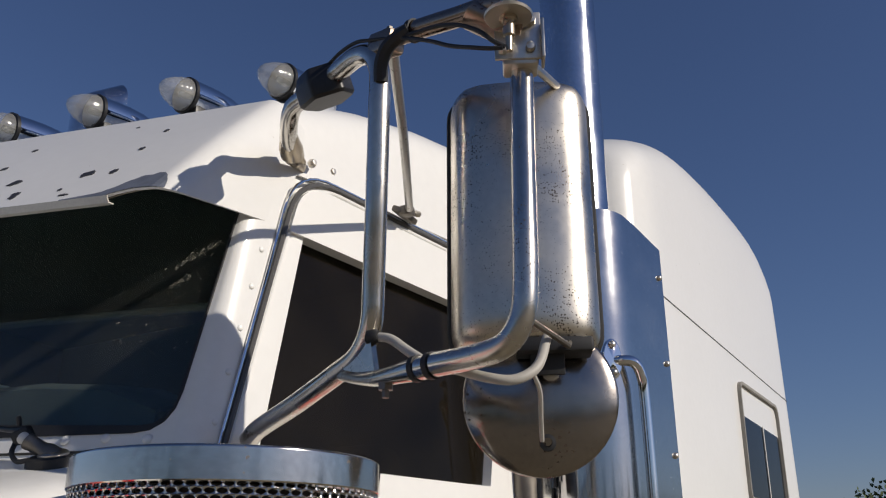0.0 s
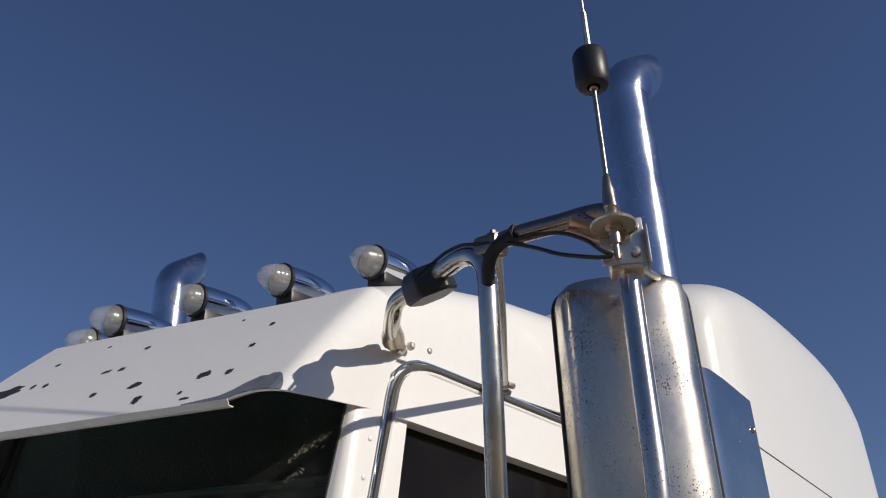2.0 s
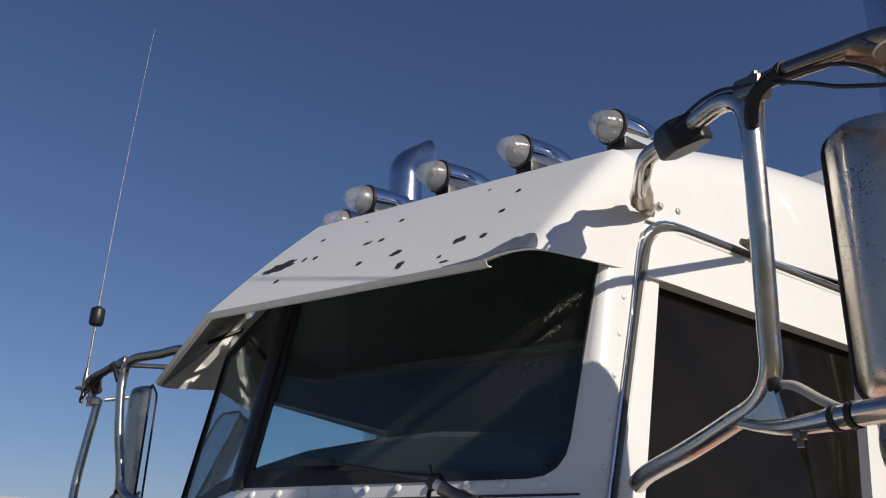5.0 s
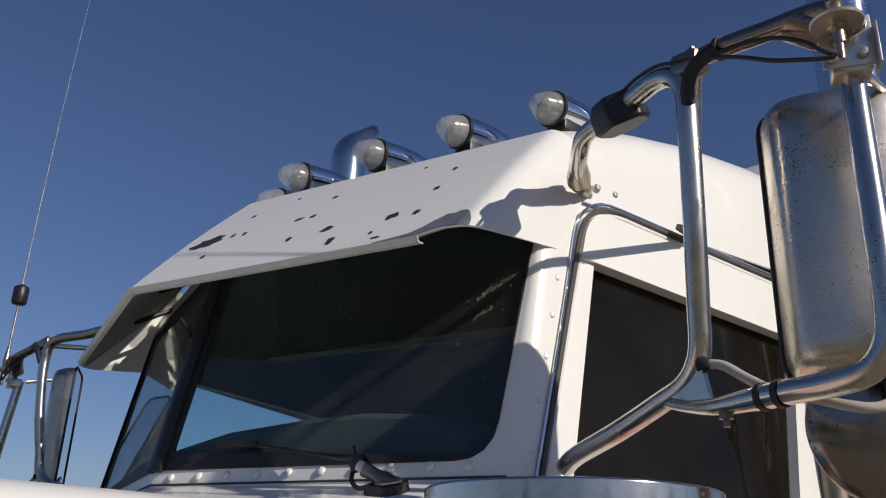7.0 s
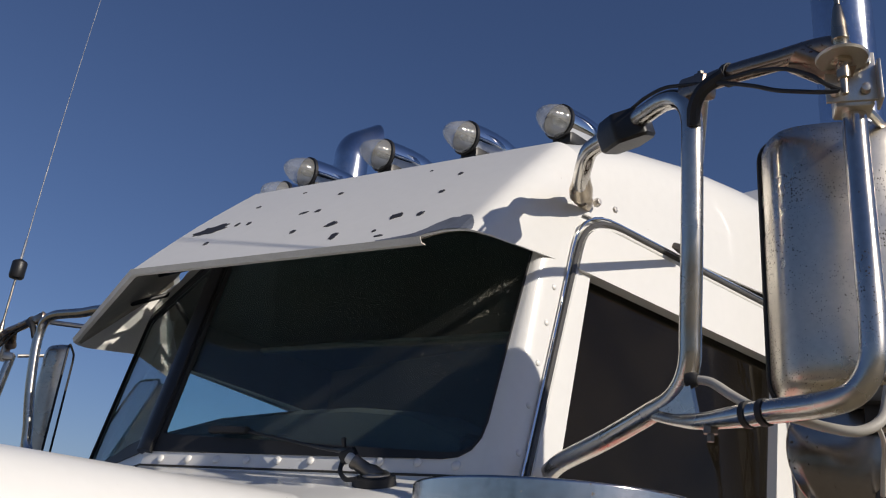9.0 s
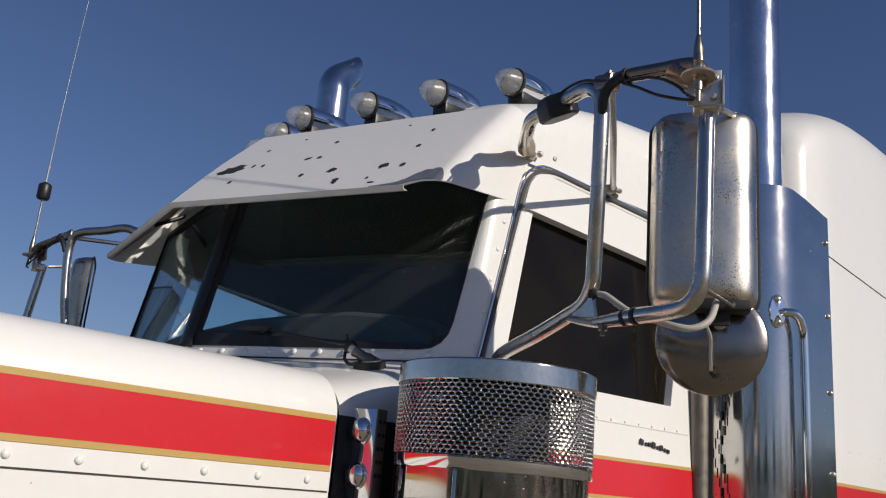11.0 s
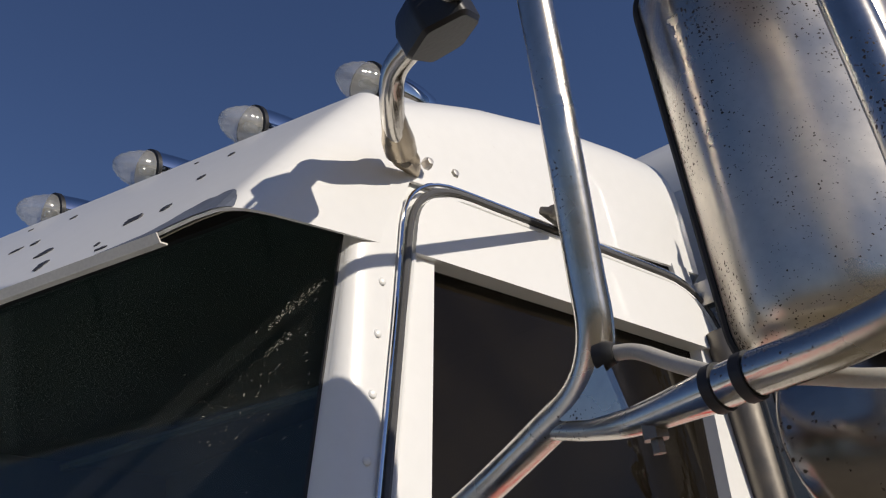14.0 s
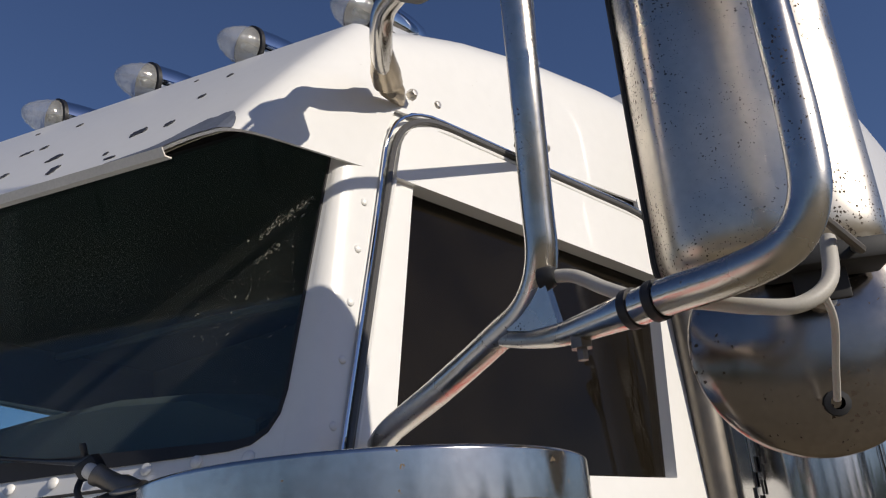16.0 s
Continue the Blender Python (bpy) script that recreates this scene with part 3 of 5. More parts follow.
# folded lip along the lower edge, torn off near the bend
lipn = [Vector((x, -0.557 + 0.262 * x, 2.401 - 0.02 * x)) for x in (0, 0.2, 0.4, 0.6, 0.70, 0.712)]
for pts, flip in ((lipn, 1), (LOW[:10], -1)):
    bm = sheet([[p + Vector((0, -0.002, 0.001)) for p in pts], [p + Vector((0, 0.003, -0.009)) for p in pts], [p + Vector((0, 0.012, -0.009)) for p in pts]], 0.002)
    part("visor_lip", bm if flip > 0 else mirrored(bm), RIBBON, visor)


def visor_point(x, s, d=0.0):
    """A place on the front of the visor: x across, s from the lower edge up."""
    low = Vector((x, -0.557 + 0.262 * x, 2.401 - 0.02 * x))
    top = visor_top(x)
    b = 0.004 * math.sin(math.pi * s)
    return low.lerp(top, s) + Vector((0, -b - 0.78 * d, b + 0.62 * d))


def chip(x, z, w, h, seed, turn=0.0):
    """A flake where the paint is gone, with a ragged outline."""
    rnd = random.Random(seed)
    s0 = (z - 2.401 + 0.02 * x) / 0.311
    out = []
    for k in range(22):
        a = 2 * math.pi * k / 22
        r = rnd.uniform(0.62, 1.15)
        u, v = w * r * math.cos(a), h * r * math.sin(a)
        u, v = u * math.cos(turn) - v * math.sin(turn), u * math.sin(turn) + v * math.cos(turn)
        out.append((x + u, s0 + v / 0.42))
    bm = bmesh.new()
    top = [bm.verts.new(visor_point(px, ps, 0.0012)) for px, ps in out]
    bot = [bm.verts.new(visor_point(px, ps, -0.0005)) for px, ps in out]
    bm.faces.new(top)
    for k in range(22):
        bm.faces.new((top[k], bot[k], bot[(k + 1) % 22], top[(k + 1) % 22]))
    part("paint_chip", bm, BARE, visor, smooth=False)


CHIPS = [(0.077, 2.530, 0.044, 0.017, 0.45), (0.619, 2.612, 0.010, 0.006, 0.2), (0.633, 2.540, 0.010, 0.006, 0.2), (0.335, 2.613, 0.010, 0.006, 0.2), (0.115, 2.614, 0.010, 0.005, 0.2), (0.310, 2.541, 0.018, 0.005, 0.4),
         (0.346, 2.541, 0.012, 0.006, 0.2), (0.443, 2.474, 0.022, 0.008, 0.5), (0.491, 2.428, 0.015, 0.011, 0.3), (0.358, 2.466, 0.011, 0.007, 0.2), (0.593, 2.469, 0.023, 0.010, 0.4), (0.648, 2.465, 0.012, 0.007, 0.2),
         (0.175, 2.532, 0.009, 0.006, 0.2), (0.582, 2.427, 0.007, 0.004, 0.2), (0.140, 2.536, 0.008, 0.007, 0.2), (0.129, 2.469, 0.010, 0.006, 0.2), (0.606, 2.408, 0.018, 0.003, 0.0), (0.20, 2.655, 0.006, 0.003, 0.0), (0.52, 2.655, 0.006, 0.003, 0.0)]
for k, (cx, cz, cw, ch, ct) in enumerate(CHIPS):
    chip(cx, cz, cw * (0.6 if k else 1.0), ch * (1.35 if k else 1.5), k + 3, ct)
# bare, ragged strip above the torn edge, with shadow painted into its colour
bm = bmesh.new()
prev = None
for k in range(31):
    f = 6.2 + 7.6 * k / 30
    i = int(f)
    low, top = LOW[i].lerp(LOW[i + 1], f - i), TOP[i].lerp(TOP[i + 1], f - i)
    side = min(1.0, max(0.0, (f - 10.5) / 4))
    out = Vector((0.25 + 0.7 * side, -0.75 * (1 - side), 0.6 * (1 - side))).normalized() * 0.0014
    high = 0.012 + 0.115 * math.sin(math.pi * (k / 30) ** 1.4) ** 0.8 * (1 + 0.25 * noise.noise(Vector((k * 0.35, 3.1, 0))))
    col = []
    for t in (0.002, 0.5 * high, high):
        b = 0.004 * math.sin(math.pi * t)
        col.append(bm.verts.new(low.lerp(top, t) + Vector((0, -b, b)) + out))
    if prev:
        for j in (0, 1):
            bm.faces.new((prev[j], col[j], col[j + 1], prev[j + 1]))
    prev = col
part("bare_shaded_strip", bm, PRIMER_SHADE, visor, "bluish bare patch with painted shadow along the torn edge", smooth=False)

# marker lamps on the roof
def build_lamp(tip):
    lamp = holder("marker_lamp", truck, "bullet-shaped chrome marker lamp with clear lens")
    d = Vector((0.03, 0.985, 0.10)).normalized()
    t = Vector(tip) - d * 0.008
    cone = [(0, 0), (0.009, 0.003), (0.018, 0.011), (0.026, 0.024), (0.033, 0.041), (0.0375, 0.058), (0.0395, 0.068)]
    ribbed = []
    for (r0, h0), (r1, h1) in zip(cone, cone[1:]):
        for j in range(3):
            f = j / 3
            ribbed.append((r0 + (r1 - r0) * f + (0.0013 if j == 1 else 0.0), h0 + (h1 - h0) * f))
    part("lens", lathe(ribbed + [cone[-1]], t, d, 28), LENS, lamp, "clear ribbed cone lens")
    part("reflector", lathe([(0.0385, 0.066), (0.034, 0.080), (0.024, 0.092), (0.012, 0.098), (0, 0.099)], t, d, 24), ALLOY, lamp, "bright reflector bowl")
    part("bulb", lathe([(0.007, 0.098), (0.008, 0.080), (0.0095, 0.066), (0.007, 0.056), (0, 0.053)], t, d, 12), LENS, lamp)
    part("bezel", lathe([(0.0395, 0.066), (0.0435, 0.068), (0.0435, 0.076), (0.0395, 0.078)], t, d, 28), BLACK, lamp, "black seal ring")
    part("housing", lathe([(0.041, 0.074), (0.0418, 0.11), (0.041, 0.15), (0.037, 0.19), (0.029, 0.225), (0.014, 0.252), (0, 0.260)], t, d, 28), CHROME_CLEAN, lamp)
    c = t + d * 0.125
    high, low = c.z - 0.026, roof_z(c.x, c.y + 0.01) - 0.012
    part("base_pad", box((0.056, 0.11, high - low), Matrix.Translation((c.x, c.y + 0.01, (high + low) / 2)), 0.008), BLACK, lamp)


for k in range(-3, 4):
    a = abs(k)
    build_lamp((0.215 * k, (-0.218, -0.146, -0.068, 0.018)[a], (2.800, 2.820, 2.837, 2.850)[a]))


# doors
def build_door(side):
    door = holder("door", truck, "white cab door with a dark window")

    def p(name, bm, mat, label="", parent=None, **kw):
        return part(name, bm if side > 0 else mirrored(bm), mat, parent or door, label, **kw)

    oc = [(-0.385, 1.2), (-0.021, 2.547), (0.70, 2.505), (0.62, 1.2)]
    out = loop(oc, [0.03, 0.125, 0.14, 0.03], 8, 8)
    hole = loop([(-0.098, 1.99), (-0.007, 2.412), (0.612, 2.385), (0.535, 1.99)], [0.006, 0.006, 0.01, 0.006], 8, 8)
    p("door_skin", panel(out, door_fn, 0.05, hole), WHITE)
    jamb = loop([(-0.420, 1.2), (-0.043, 2.569), (0.730, 2.522), (0.655, 1.2)], [0.03, 0.14, 0.15, 0.03], 8, 8)
    inside = loop([(-0.36, 1.2), (0.004, 2.527), (0.675, 2.485), (0.60, 1.2)], [0.03, 0.115, 0.13, 0.03], 8, 8)
    p("door_jamb", panel(jamb, lambda q, d: door_fn(q, d + 0.014), 0.02, inside), WHITE)
    hole2 = loop([(-0.095, 1.995), (-0.004, 2.46), (0.62, 2.43), (0.54, 1.995)], [0.006] * 4, 8, 8)
    w = p("door_window", panel(hole2, lambda q, d: door_fn(q, d + 0.022), 0.004), SIDEGLASS if side > 0 else CLEARGLASS, "dark tinted door glass" if side > 0 else "clear door glass")
    if side < 0:
        w.visible_shadow = False
    shade = loop([(-0.048, 2.414), (-0.016, 2.527), (0.655, 2.489), (0.645, 2.372)], [0.003, 0.085, 0.09, 0.01], 8, 3)
    p("window_shade", panel(shade, lambda q, d: door_fn(q, d - 0.009), 0.030 if side > 0 else 0.008), WHITE_CLEAN, "white panel over the top of the window")
    seal = [door_fn(q, -0.004) for q in out]
    p("door_seal", tube(seal + [seal[0]], 0.0055, seg=8, curve=False), SEALGREY, "dark grey door seal")
    seal = [door_fn(Vector(q) + Vector((-0.010 if q[0] < 0.1 else 0.0, 0.010 if q[1] > 2.4 else 0)), -0.003) for q in out]
    p("door_trim", tube(seal + [seal[0]], 0.0029, seg=8, curve=False), CHROME_CLEAN, "bright metal door edge trim")
    bead = [door_fn(Vector(q) + Vector((0.011 if q[0] < 0.1 else -0.004, -0.010 if q[1] > 2.4 else 0)), -0.001) for q in out]
    p("door_bead", tube(bead + [bead[0]], 0.0045, seg=8, curve=False), WHITE_CLEAN)
    for z0, z1, mat, name in ((1.737, 1.823, RED, "red_stripe"), (1.8232, 1.832, GOLD, "gold_line"), (1.728, 1.7368, GOLD, "gold_line"), (1.48, 1.608, RED, "red_stripe"), (1.6082, 1.617, GOLD, "gold_line")):
        p(name, side_strip(z0, z1, -0.20, 0.628, door_x, 0.0016), mat)
    p("seam", side_strip(1.918, 1.9205, -0.17, 0.61, door_x, 0.0012), RIBBON)
    for k in range(9):
        y = 0.12 + 0.055 * k
        q = Vector((1, 0, 0)).to_track_quat("Z", "Y").to_matrix().to_4x4()
        p("rivet", dome(0.004, 0.003, Matrix.Translation((door_x(y, 1.926), y, 1.926)) @ q, 8), WHITE_CLEAN)
    if side > 0:
        badge = holder("badge", door, "small dark script badge, not readable")
        for k, (dy, dz, wd, ht) in enumerate(((0.0, 0.0, 0.018, 0.016), (0.020, -0.002, 0.012, 0.010), (0.034, 0.0, 0.014, 0.012), (0.050, 0.001, 0.016, 0.018), (0.068, -0.002, 0.012, 0.010), (0.082, 0.0, 0.015, 0.016), (0.099, -0.003, 0.012, 0.010), (0.112, -0.004, 0.010, 0.012))):
            y, z = 0.402 + dy, 1.881 + dz - dy * 0.10
            part("badge_bar", box((0.004, wd * 0.98, ht * 0.9), Matrix.Translation((door_x(y, z) + 0.003, y, z)) @ Matrix.Rotation(radians(-14 + 9 * (k % 3)), 4, "X"), 0.001), BARE, badge)
    # inner trim
    trim = loop([(-0.33, 1.25), (-0.08, 1.985), (0.54, 1.985), (0.60, 1.25)], [0.01] * 4, 4, 4)
    p("inner_trim", panel(trim, lambda q, d: door_fn(q, d + 0.055), 0.02), INTERIOR)


build_door(1)
build_door(-1)

# cab interior
HEADTRIM = material("grey_headliner_trim", (0.16, 0.15, 0.13), 0.7, var=0.1)
cab_in = holder("cab_interior", truck, "dark cab interior")
part("rear_wall", box((1.66, 0.02, 1.5), Matrix.Translation((0, 0.66, 1.9)), 0), INTERIOR, cab_in)
rows = []
for k in range(13):
    s = k / 6 - 1
    wide = lambda y: s * (door_x(y, 2.55) - 0.03)
    rows.append([Vector((wide(y), y if j else glass_y(abs(wide(0.0)), 2.545) + 0.022, 2.548 + (0.0 if j == 0 else 0.012))) for j, y in enumerate((-0.1, 0.05, 0.3, 0.5, 0.70))])
part("headliner", sheet(rows, 0.012), INTERIOR, cab_in)
part("headliner_edge", tube([(-0.80, 0.30, 2.535), (-0.30, 0.30, 2.495), (0.24, 0.30, 2.445), (0.60, 0.30, 2.425)], 0.011, seg=8, n=4), HEADTRIM, cab_in)
part("dashboard", box((1.36, 0.28, 0.38), Matrix.Translation((0, -0.02, 1.84)), 0.04), INTERIOR, cab_in)
part("dash_top", box((0.80, 0.20, 0.30), Matrix.Translation((0, -0.25, 1.87)), 0.04), INTERIOR, cab_in)
part("cab_floor", box((1.55, 1.2, 0.04), Matrix.Translation((0, 0.15, 1.20)), 0), INTERIOR, cab_in)
for sx in (0.42, -0.42):
    part("seat_back", box((0.46, 0.12, 0.62), pose(sx, 0.52, 1.80, -8), 0.05), INTERIOR, cab_in)
hood_rows = []
for x, y, z in ((-0.30, -0.345, 2.07), (-0.20, -0.37, 2.078), (-0.05, -0.365, 2.094), (0.10, -0.342, 2.116), (0.20, -0.318, 2.122), (0.30, -0.297, 2.127), (0.45, -0.26, 2.13), (0.58, -0.22, 2.12), (0.68, -0.19, 2.08)):
    hood_rows.append([Vector((x, y - 0.012, z - 0.10)), Vector((x, y - 0.008, z - 0.012)), Vector((x, y + 0.01, z)), Vector((x, y + 0.12, z + 0.01)), Vector((x, y + 0.30, z - 0.02)), Vector((x, y + 0.32, z - 0.14))])
part("instrument_hood", sheet(hood_rows, 0.01), LINER, cab_in)
for s in (1, -1):
    rows = [[Vector((s * (door_x(y, z) - 0.062), y, z)) for z in (1.2, 2.0, 2.62)] for y in (0.575, 0.62, 0.68)]
    part("side_trim", sheet(rows, 0.012), INTERIOR, cab_in)
    rows = [[Vector((s * (door_x(y, z) - 0.062), y, z)) for z in (2.40 - 0.03 * y, 2.48, 2.62)] for y in (-0.06, 0.2, 0.4, 0.68)]
    part("side_trim", sheet(rows, 0.012), INTERIOR, cab_in)
# steering wheel
bm = bmesh.new()
ring = [Vector((0.23 * math.cos(a), 0.23 * math.sin(a), 0)) for a in [2 * math.pi * k / 36 for k in range(37)]]
bm = tube(ring, 0.014, seg=8, curve=False)
bm.transform(pose(0.40, 0.10, 2.0, 50, 0, 0))
part("steering_wheel", bm, BLACK, cab_in)

# sleeper
SLEEP = [(0.93, 2.86), (0.95, 2.932), (0.98, 2.988), (1.04, 3.050), (1.15, 3.124), (1.45, 3.258), (1.8, 3.328), (2.3, 3.36), (2.55, 3.35), (2.67, 3.30), (2.76, 3.2), (2.82, 3.06), (2.85, 2.95)]
WIDE = [(0.93, 1.075), (0.95, 1.112), (0.98, 1.138), (1.04, 1.157), (1.10, 1.163), (2.74, 1.163), (2.80, 1.14), (2.85, 1.07)]
sleeper = holder("sleeper", truck, "white sleeper box with red stripes and a side window")
rows = []
for y in (0.93, 0.94, 0.95, 0.965, 0.98, 0.99, 1.01, 1.04, 1.07, 1.1, 1.15, 1.2, 1.25, 1.3, 1.37, 1.45, 1.52, 1.6, 1.7, 1.8, 1.9, 2.0, 2.1, 2.2, 2.3, 2.4, 2.5, 2.55, 2.6, 2.65, 2.68, 2.71, 2.74, 2.76, 2.79, 2.805, 2.82, 2.84, 2.85):
    w, h = lerp_table(WIDE, y), curve_table(SLEEP, y)
    row = [Vector((w, y, 0.8)), Vector((w, y, 1.4)), Vector((w, y, 2.0)), Vector((w, y, 2.5)), Vector((w, y, 2.8))]
    for k in range(1, 21):
        a = math.pi / 2 * k / 20
        row.append(Vector((w * math.cos(a) ** (2 / 6.0), y, 2.8 + (h - 2.8) * math.sin(a) ** (2 / 4.6))))
    rows.append(row)
both("sleeper_skin", sheet(rows, 0.01), WHITE, sleeper, angle=60)
for y in (0.931, 2.849):
    w, h = lerp_table(WIDE, y), curve_table(SLEEP, y)
    pts = [(0, 0.8), (w * 0.996, 0.8), (w * 0.996, 2.8)] + [(w * 0.996 * math.cos(a) ** (2 / 6.0), 2.8 + (h - 2.804) * math.sin(a) ** (2 / 4.6)) for a in [math.pi / 2 * k / 20 for k in range(1, 21)]]
    bm = bmesh.new()
    bm.faces.new([bm.verts.new((px, y, pz)) for px, pz in pts])
    both("sleeper_wall", bm, WHITE, sleeper)
for z0, z1, mat, name in ((1.735, 1.826, RED, "red_stripe"), (1.8262, 1.836, GOLD, "gold_line"), (1.725, 1.7348, GOLD, "gold_line"), (1.46, 1.606, RED, "red_stripe"), (1.6062, 1.616, GOLD, "gold_line")):
    both(name, side_strip(z0, z1, 1.05, 2.735, lambda y, z: 1.163, 0.0016), mat, sleeper)
both("roof_seam", sheet([[Vector((1.164, y, 2.559 - 0.0204 * y + d)) for y in (0.99, 1.5, 2.0, 2.5, 2.755)] for d in (-0.002, 0.002)], 0.0012), LINER, sleeper)


def side_fn(p, d):
    return Vector((1.163 - d, p[0], p[1]))


def build_sleeper_window(side):
    win = holder("sleeper_window", sleeper, "sliding sleeper window in a raised white frame")

    def p(name, bm, mat, label="", **kw):
        return part(name, bm if side > 0 else mirrored(bm), mat, win, label, **kw)

    o = loop([(1.845, 2.02), (1.865, 2.437), (2.475, 2.437), (2.455, 2.02)], [0.05] * 4, 6, 5)
    i = loop([(1.855, 2.030), (1.875, 2.427), (2.465, 2.427), (2.445, 2.030)], [0.043] * 4, 6, 5)
    p("window_rim", panel(o, lambda q, d: side_fn(q, d - 0.012), 0.012, i), RIM, "weathered raised rim")
    g = loop([(1.875, 2.052), (1.888, 2.318), (2.445, 2.310), (2.43, 2.052)], [0.02] * 4, 6, 5)
    p("pane", panel(g, lambda q, d: side_fn(q, d - 0.004), 0.004), SIDEGLASS_DARK, "dark sliding pane")
    bar = loop([(2.155, 2.052), (2.166, 2.315), (2.178, 2.315), (2.167, 2.052)], [0.001] * 4, 2, 1)
    p("mullion", panel(bar, lambda q, d: side_fn(q, d - 0.007), 0.003), RIBBON)


SIDEGLASS_DARK = material("dark_window_glass", (0.010, 0.011, 0.013), 0.12, var=0.1)
SIDEGLASS_DARK.node_tree.nodes["Principled BSDF"].inputs["Specular IOR Level"].default_value = 0.1
build_sleeper_window(1)
build_sleeper_window(-1)
both("locker_frame", tube([(1.17, 2.10, 1.30), (1.17, 2.12, 1.66), (1.17, 2.15, 1.695), (1.17, 2.50, 1.695), (1.17, 2.535, 1.66), (1.17, 2.57, 1.30)], 0.008, seg=8, curve=False), CHROME_CLEAN, sleeper)
rivets([(1.163, 1.22 + 0.1 * k, 1.935 + 0.004 * (k % 2)) for k in range(5)], (1, 0, 0), WHITE_CLEAN, sleeper, 0.003, 0.002)


# exhaust stacks with heat shields
FLANGE = material("dirty_polished_flange", (0.68, 0.66, 0.62), 0.17, 1.0, var=0.08, scale=9, rvar=0.08, spots=((0.06, 0.04, 0.025), 150, 0.45, 0.8))
def build_exhaust(side):
    ex = holder("exhaust_stack", truck, "tall chrome exhaust stack with a curved tip and heat shield")

    def p(name, bm, mat, label="", parent=None, **kw):
        return part(name, bm if side > 0 else mirrored(bm), mat, parent or ex, label, **kw)

    cx, cy, r = 1.065, 0.77, 0.076
    path = [Vector((cx, cy, z)) for z in (0.9, 1.6, 2.4, 3.0, 3.56)]
    ang = radians(52)
    R = 0.125
    for k in range(1, 13):
        a = ang * k / 12
        path.append(Vector((cx + 0.02 * k / 12, cy + R * (1 - math.cos(a)), 3.56 + R * math.sin(a))))
    end = Vector((0.05, math.sin(ang), math.cos(ang))).normalized()
    path += [path[-1] + end * 0.03]
    # the mouth is cut upright
    zc = path[-1].z
    bm = bmesh.new()
    mouth = []
    for rad in (r, r - 0.003):
        first = len(bm.verts)
        tube(path, rad, seg=40, curve=False, cap=False, bm=bm)
        ring = list(bm.verts)[first:][-40:]
        for v in ring:
            v.co += end * ((cy + 0.128 + 0.02 * (v.co.z - zc) - v.co.y) / end.y)
        mouth.append(ring)
    for k in range(40):
        bm.faces.new((mouth[0][k], mouth[0][(k + 1) % 40], mouth[1][(k + 1) % 40], mouth[1][k]))
    p("stack_pipe", bm, STACK, "blue-tinted chrome pipe with a slanted mouth")
    # heat shield wrapped round the pipe
    plan = [Vector((0.935, 0.664, 0)), Vector((0.97, 0.662, 0)), Vector((1.005, 0.660, 0))]
    for k in range(0, 13):
        a = radians(-112 + 106 * k / 12)
        plan.append(Vector((cx + 0.118 * math.cos(a), cy + 0.118 * math.sin(a), 0)))
    plan += [Vector((1.19, 0.82, 0)), Vector((1.207, 0.965, 0))]
    p("slotted_flange", sheet([[Vector((x, 0.6605 - 0.05 * (x - 0.935), 0.9)), Vector((x, 0.6605 - 0.05 * (x - 0.935), 1.8)), Vector((x, 0.6605 - 0.05 * (x - 0.935), 2.60 + 0.9 * (x - 0.935)))] for x in (0.958, 0.97, 0.98, 0.99, 1.004)], 0.002), FLANGE, "perforated speckled flange of the heat shield")
    plan = plan[2:]
    rows = []
    for k in range(9):
        row = []
        for i, q in enumerate(plan):
            top = 2.652
            if i >= len(plan) - 2:
                top = 2.652 - 0.034 * max(0, (q.y - 0.78)) / 0.185
            z = 0.9 + (top - 0.9) * k / 8
            row.append(Vector((q.x, q.y, z)))
        rows.append(row)
    p("heat_shield", sheet(rows, 0.003), SHIELD, "polished wrap-round heat shield")
    # slots pressed through the inner flange
    for x, z, hr in ((0.996, 2.394, 0.0165), (0.997, 2.474, 0.011)):
        p("flange_hole", lathe([(0, 0.0012), (hr, 0.0012), (hr, -0.001)], (x, 0.6570, z), (0, -1, 0), 20), RUBBER)
    # two rows of upright slots that zigzag down the flange
    me = None
    for k in range(45):
        z = 1.33 + 0.026 * k
        wave = abs(((z - 1.875) / 0.22) % 2 - 1)
        for dx, dz in ((0.0, 0.0), (0.016, 0.012)):
            x = 1.034 - 0.050 * wave + dx
            y = 0.6590 - 0.05 * (x - 0.935) if x < 1.02 else cy - math.sqrt(0.118 ** 2 - (x - cx) ** 2)
            if z < 2.50:
                at = Matrix.Translation((x, y, z + dz))
                if me is None:
                    ob = p("slot", box((0.0042, 0.003, 0.026), None, 0.001), RUBBER)
                    me = ob.data
                else:
                    ob = new("slot", me)
                    ob.parent = ex
                ob.matrix_local = at if side > 0 else Matrix.Translation((-at.translation.x, at.translation.y, at.translation.z))
    for z in (2.535, 2.307, 2.08, 1.85, 1.6, 1.35):
        p("shield_bolt", dome(0.008, 0.007, Matrix.Translation((1.2055, 0.945, z)) @ Vector((0.98, -0.2, 0)).to_track_quat("Z", "Y").to_matrix().to_4x4(), 8), ALLOY)
    # grab rail
    h = p("grab_rail", tube([(1.155, 0.70, 2.272), (1.178, 0.705, 2.272), (1.198, 0.718, 2.266), (1.206, 0.735, 2.24), (1.207, 0.745, 2.18), (1.207, 0.747, 1.9), (1.207, 0.747, 1.6), (1.207, 0.747, 1.25)], 0.0125, seg=12, n=6), CHROME_CLEAN, "upright polished grab rail")
    q = Vector((0.75, -0.66, 0)).to_track_quat("Z", "Y").to_matrix().to_4x4()
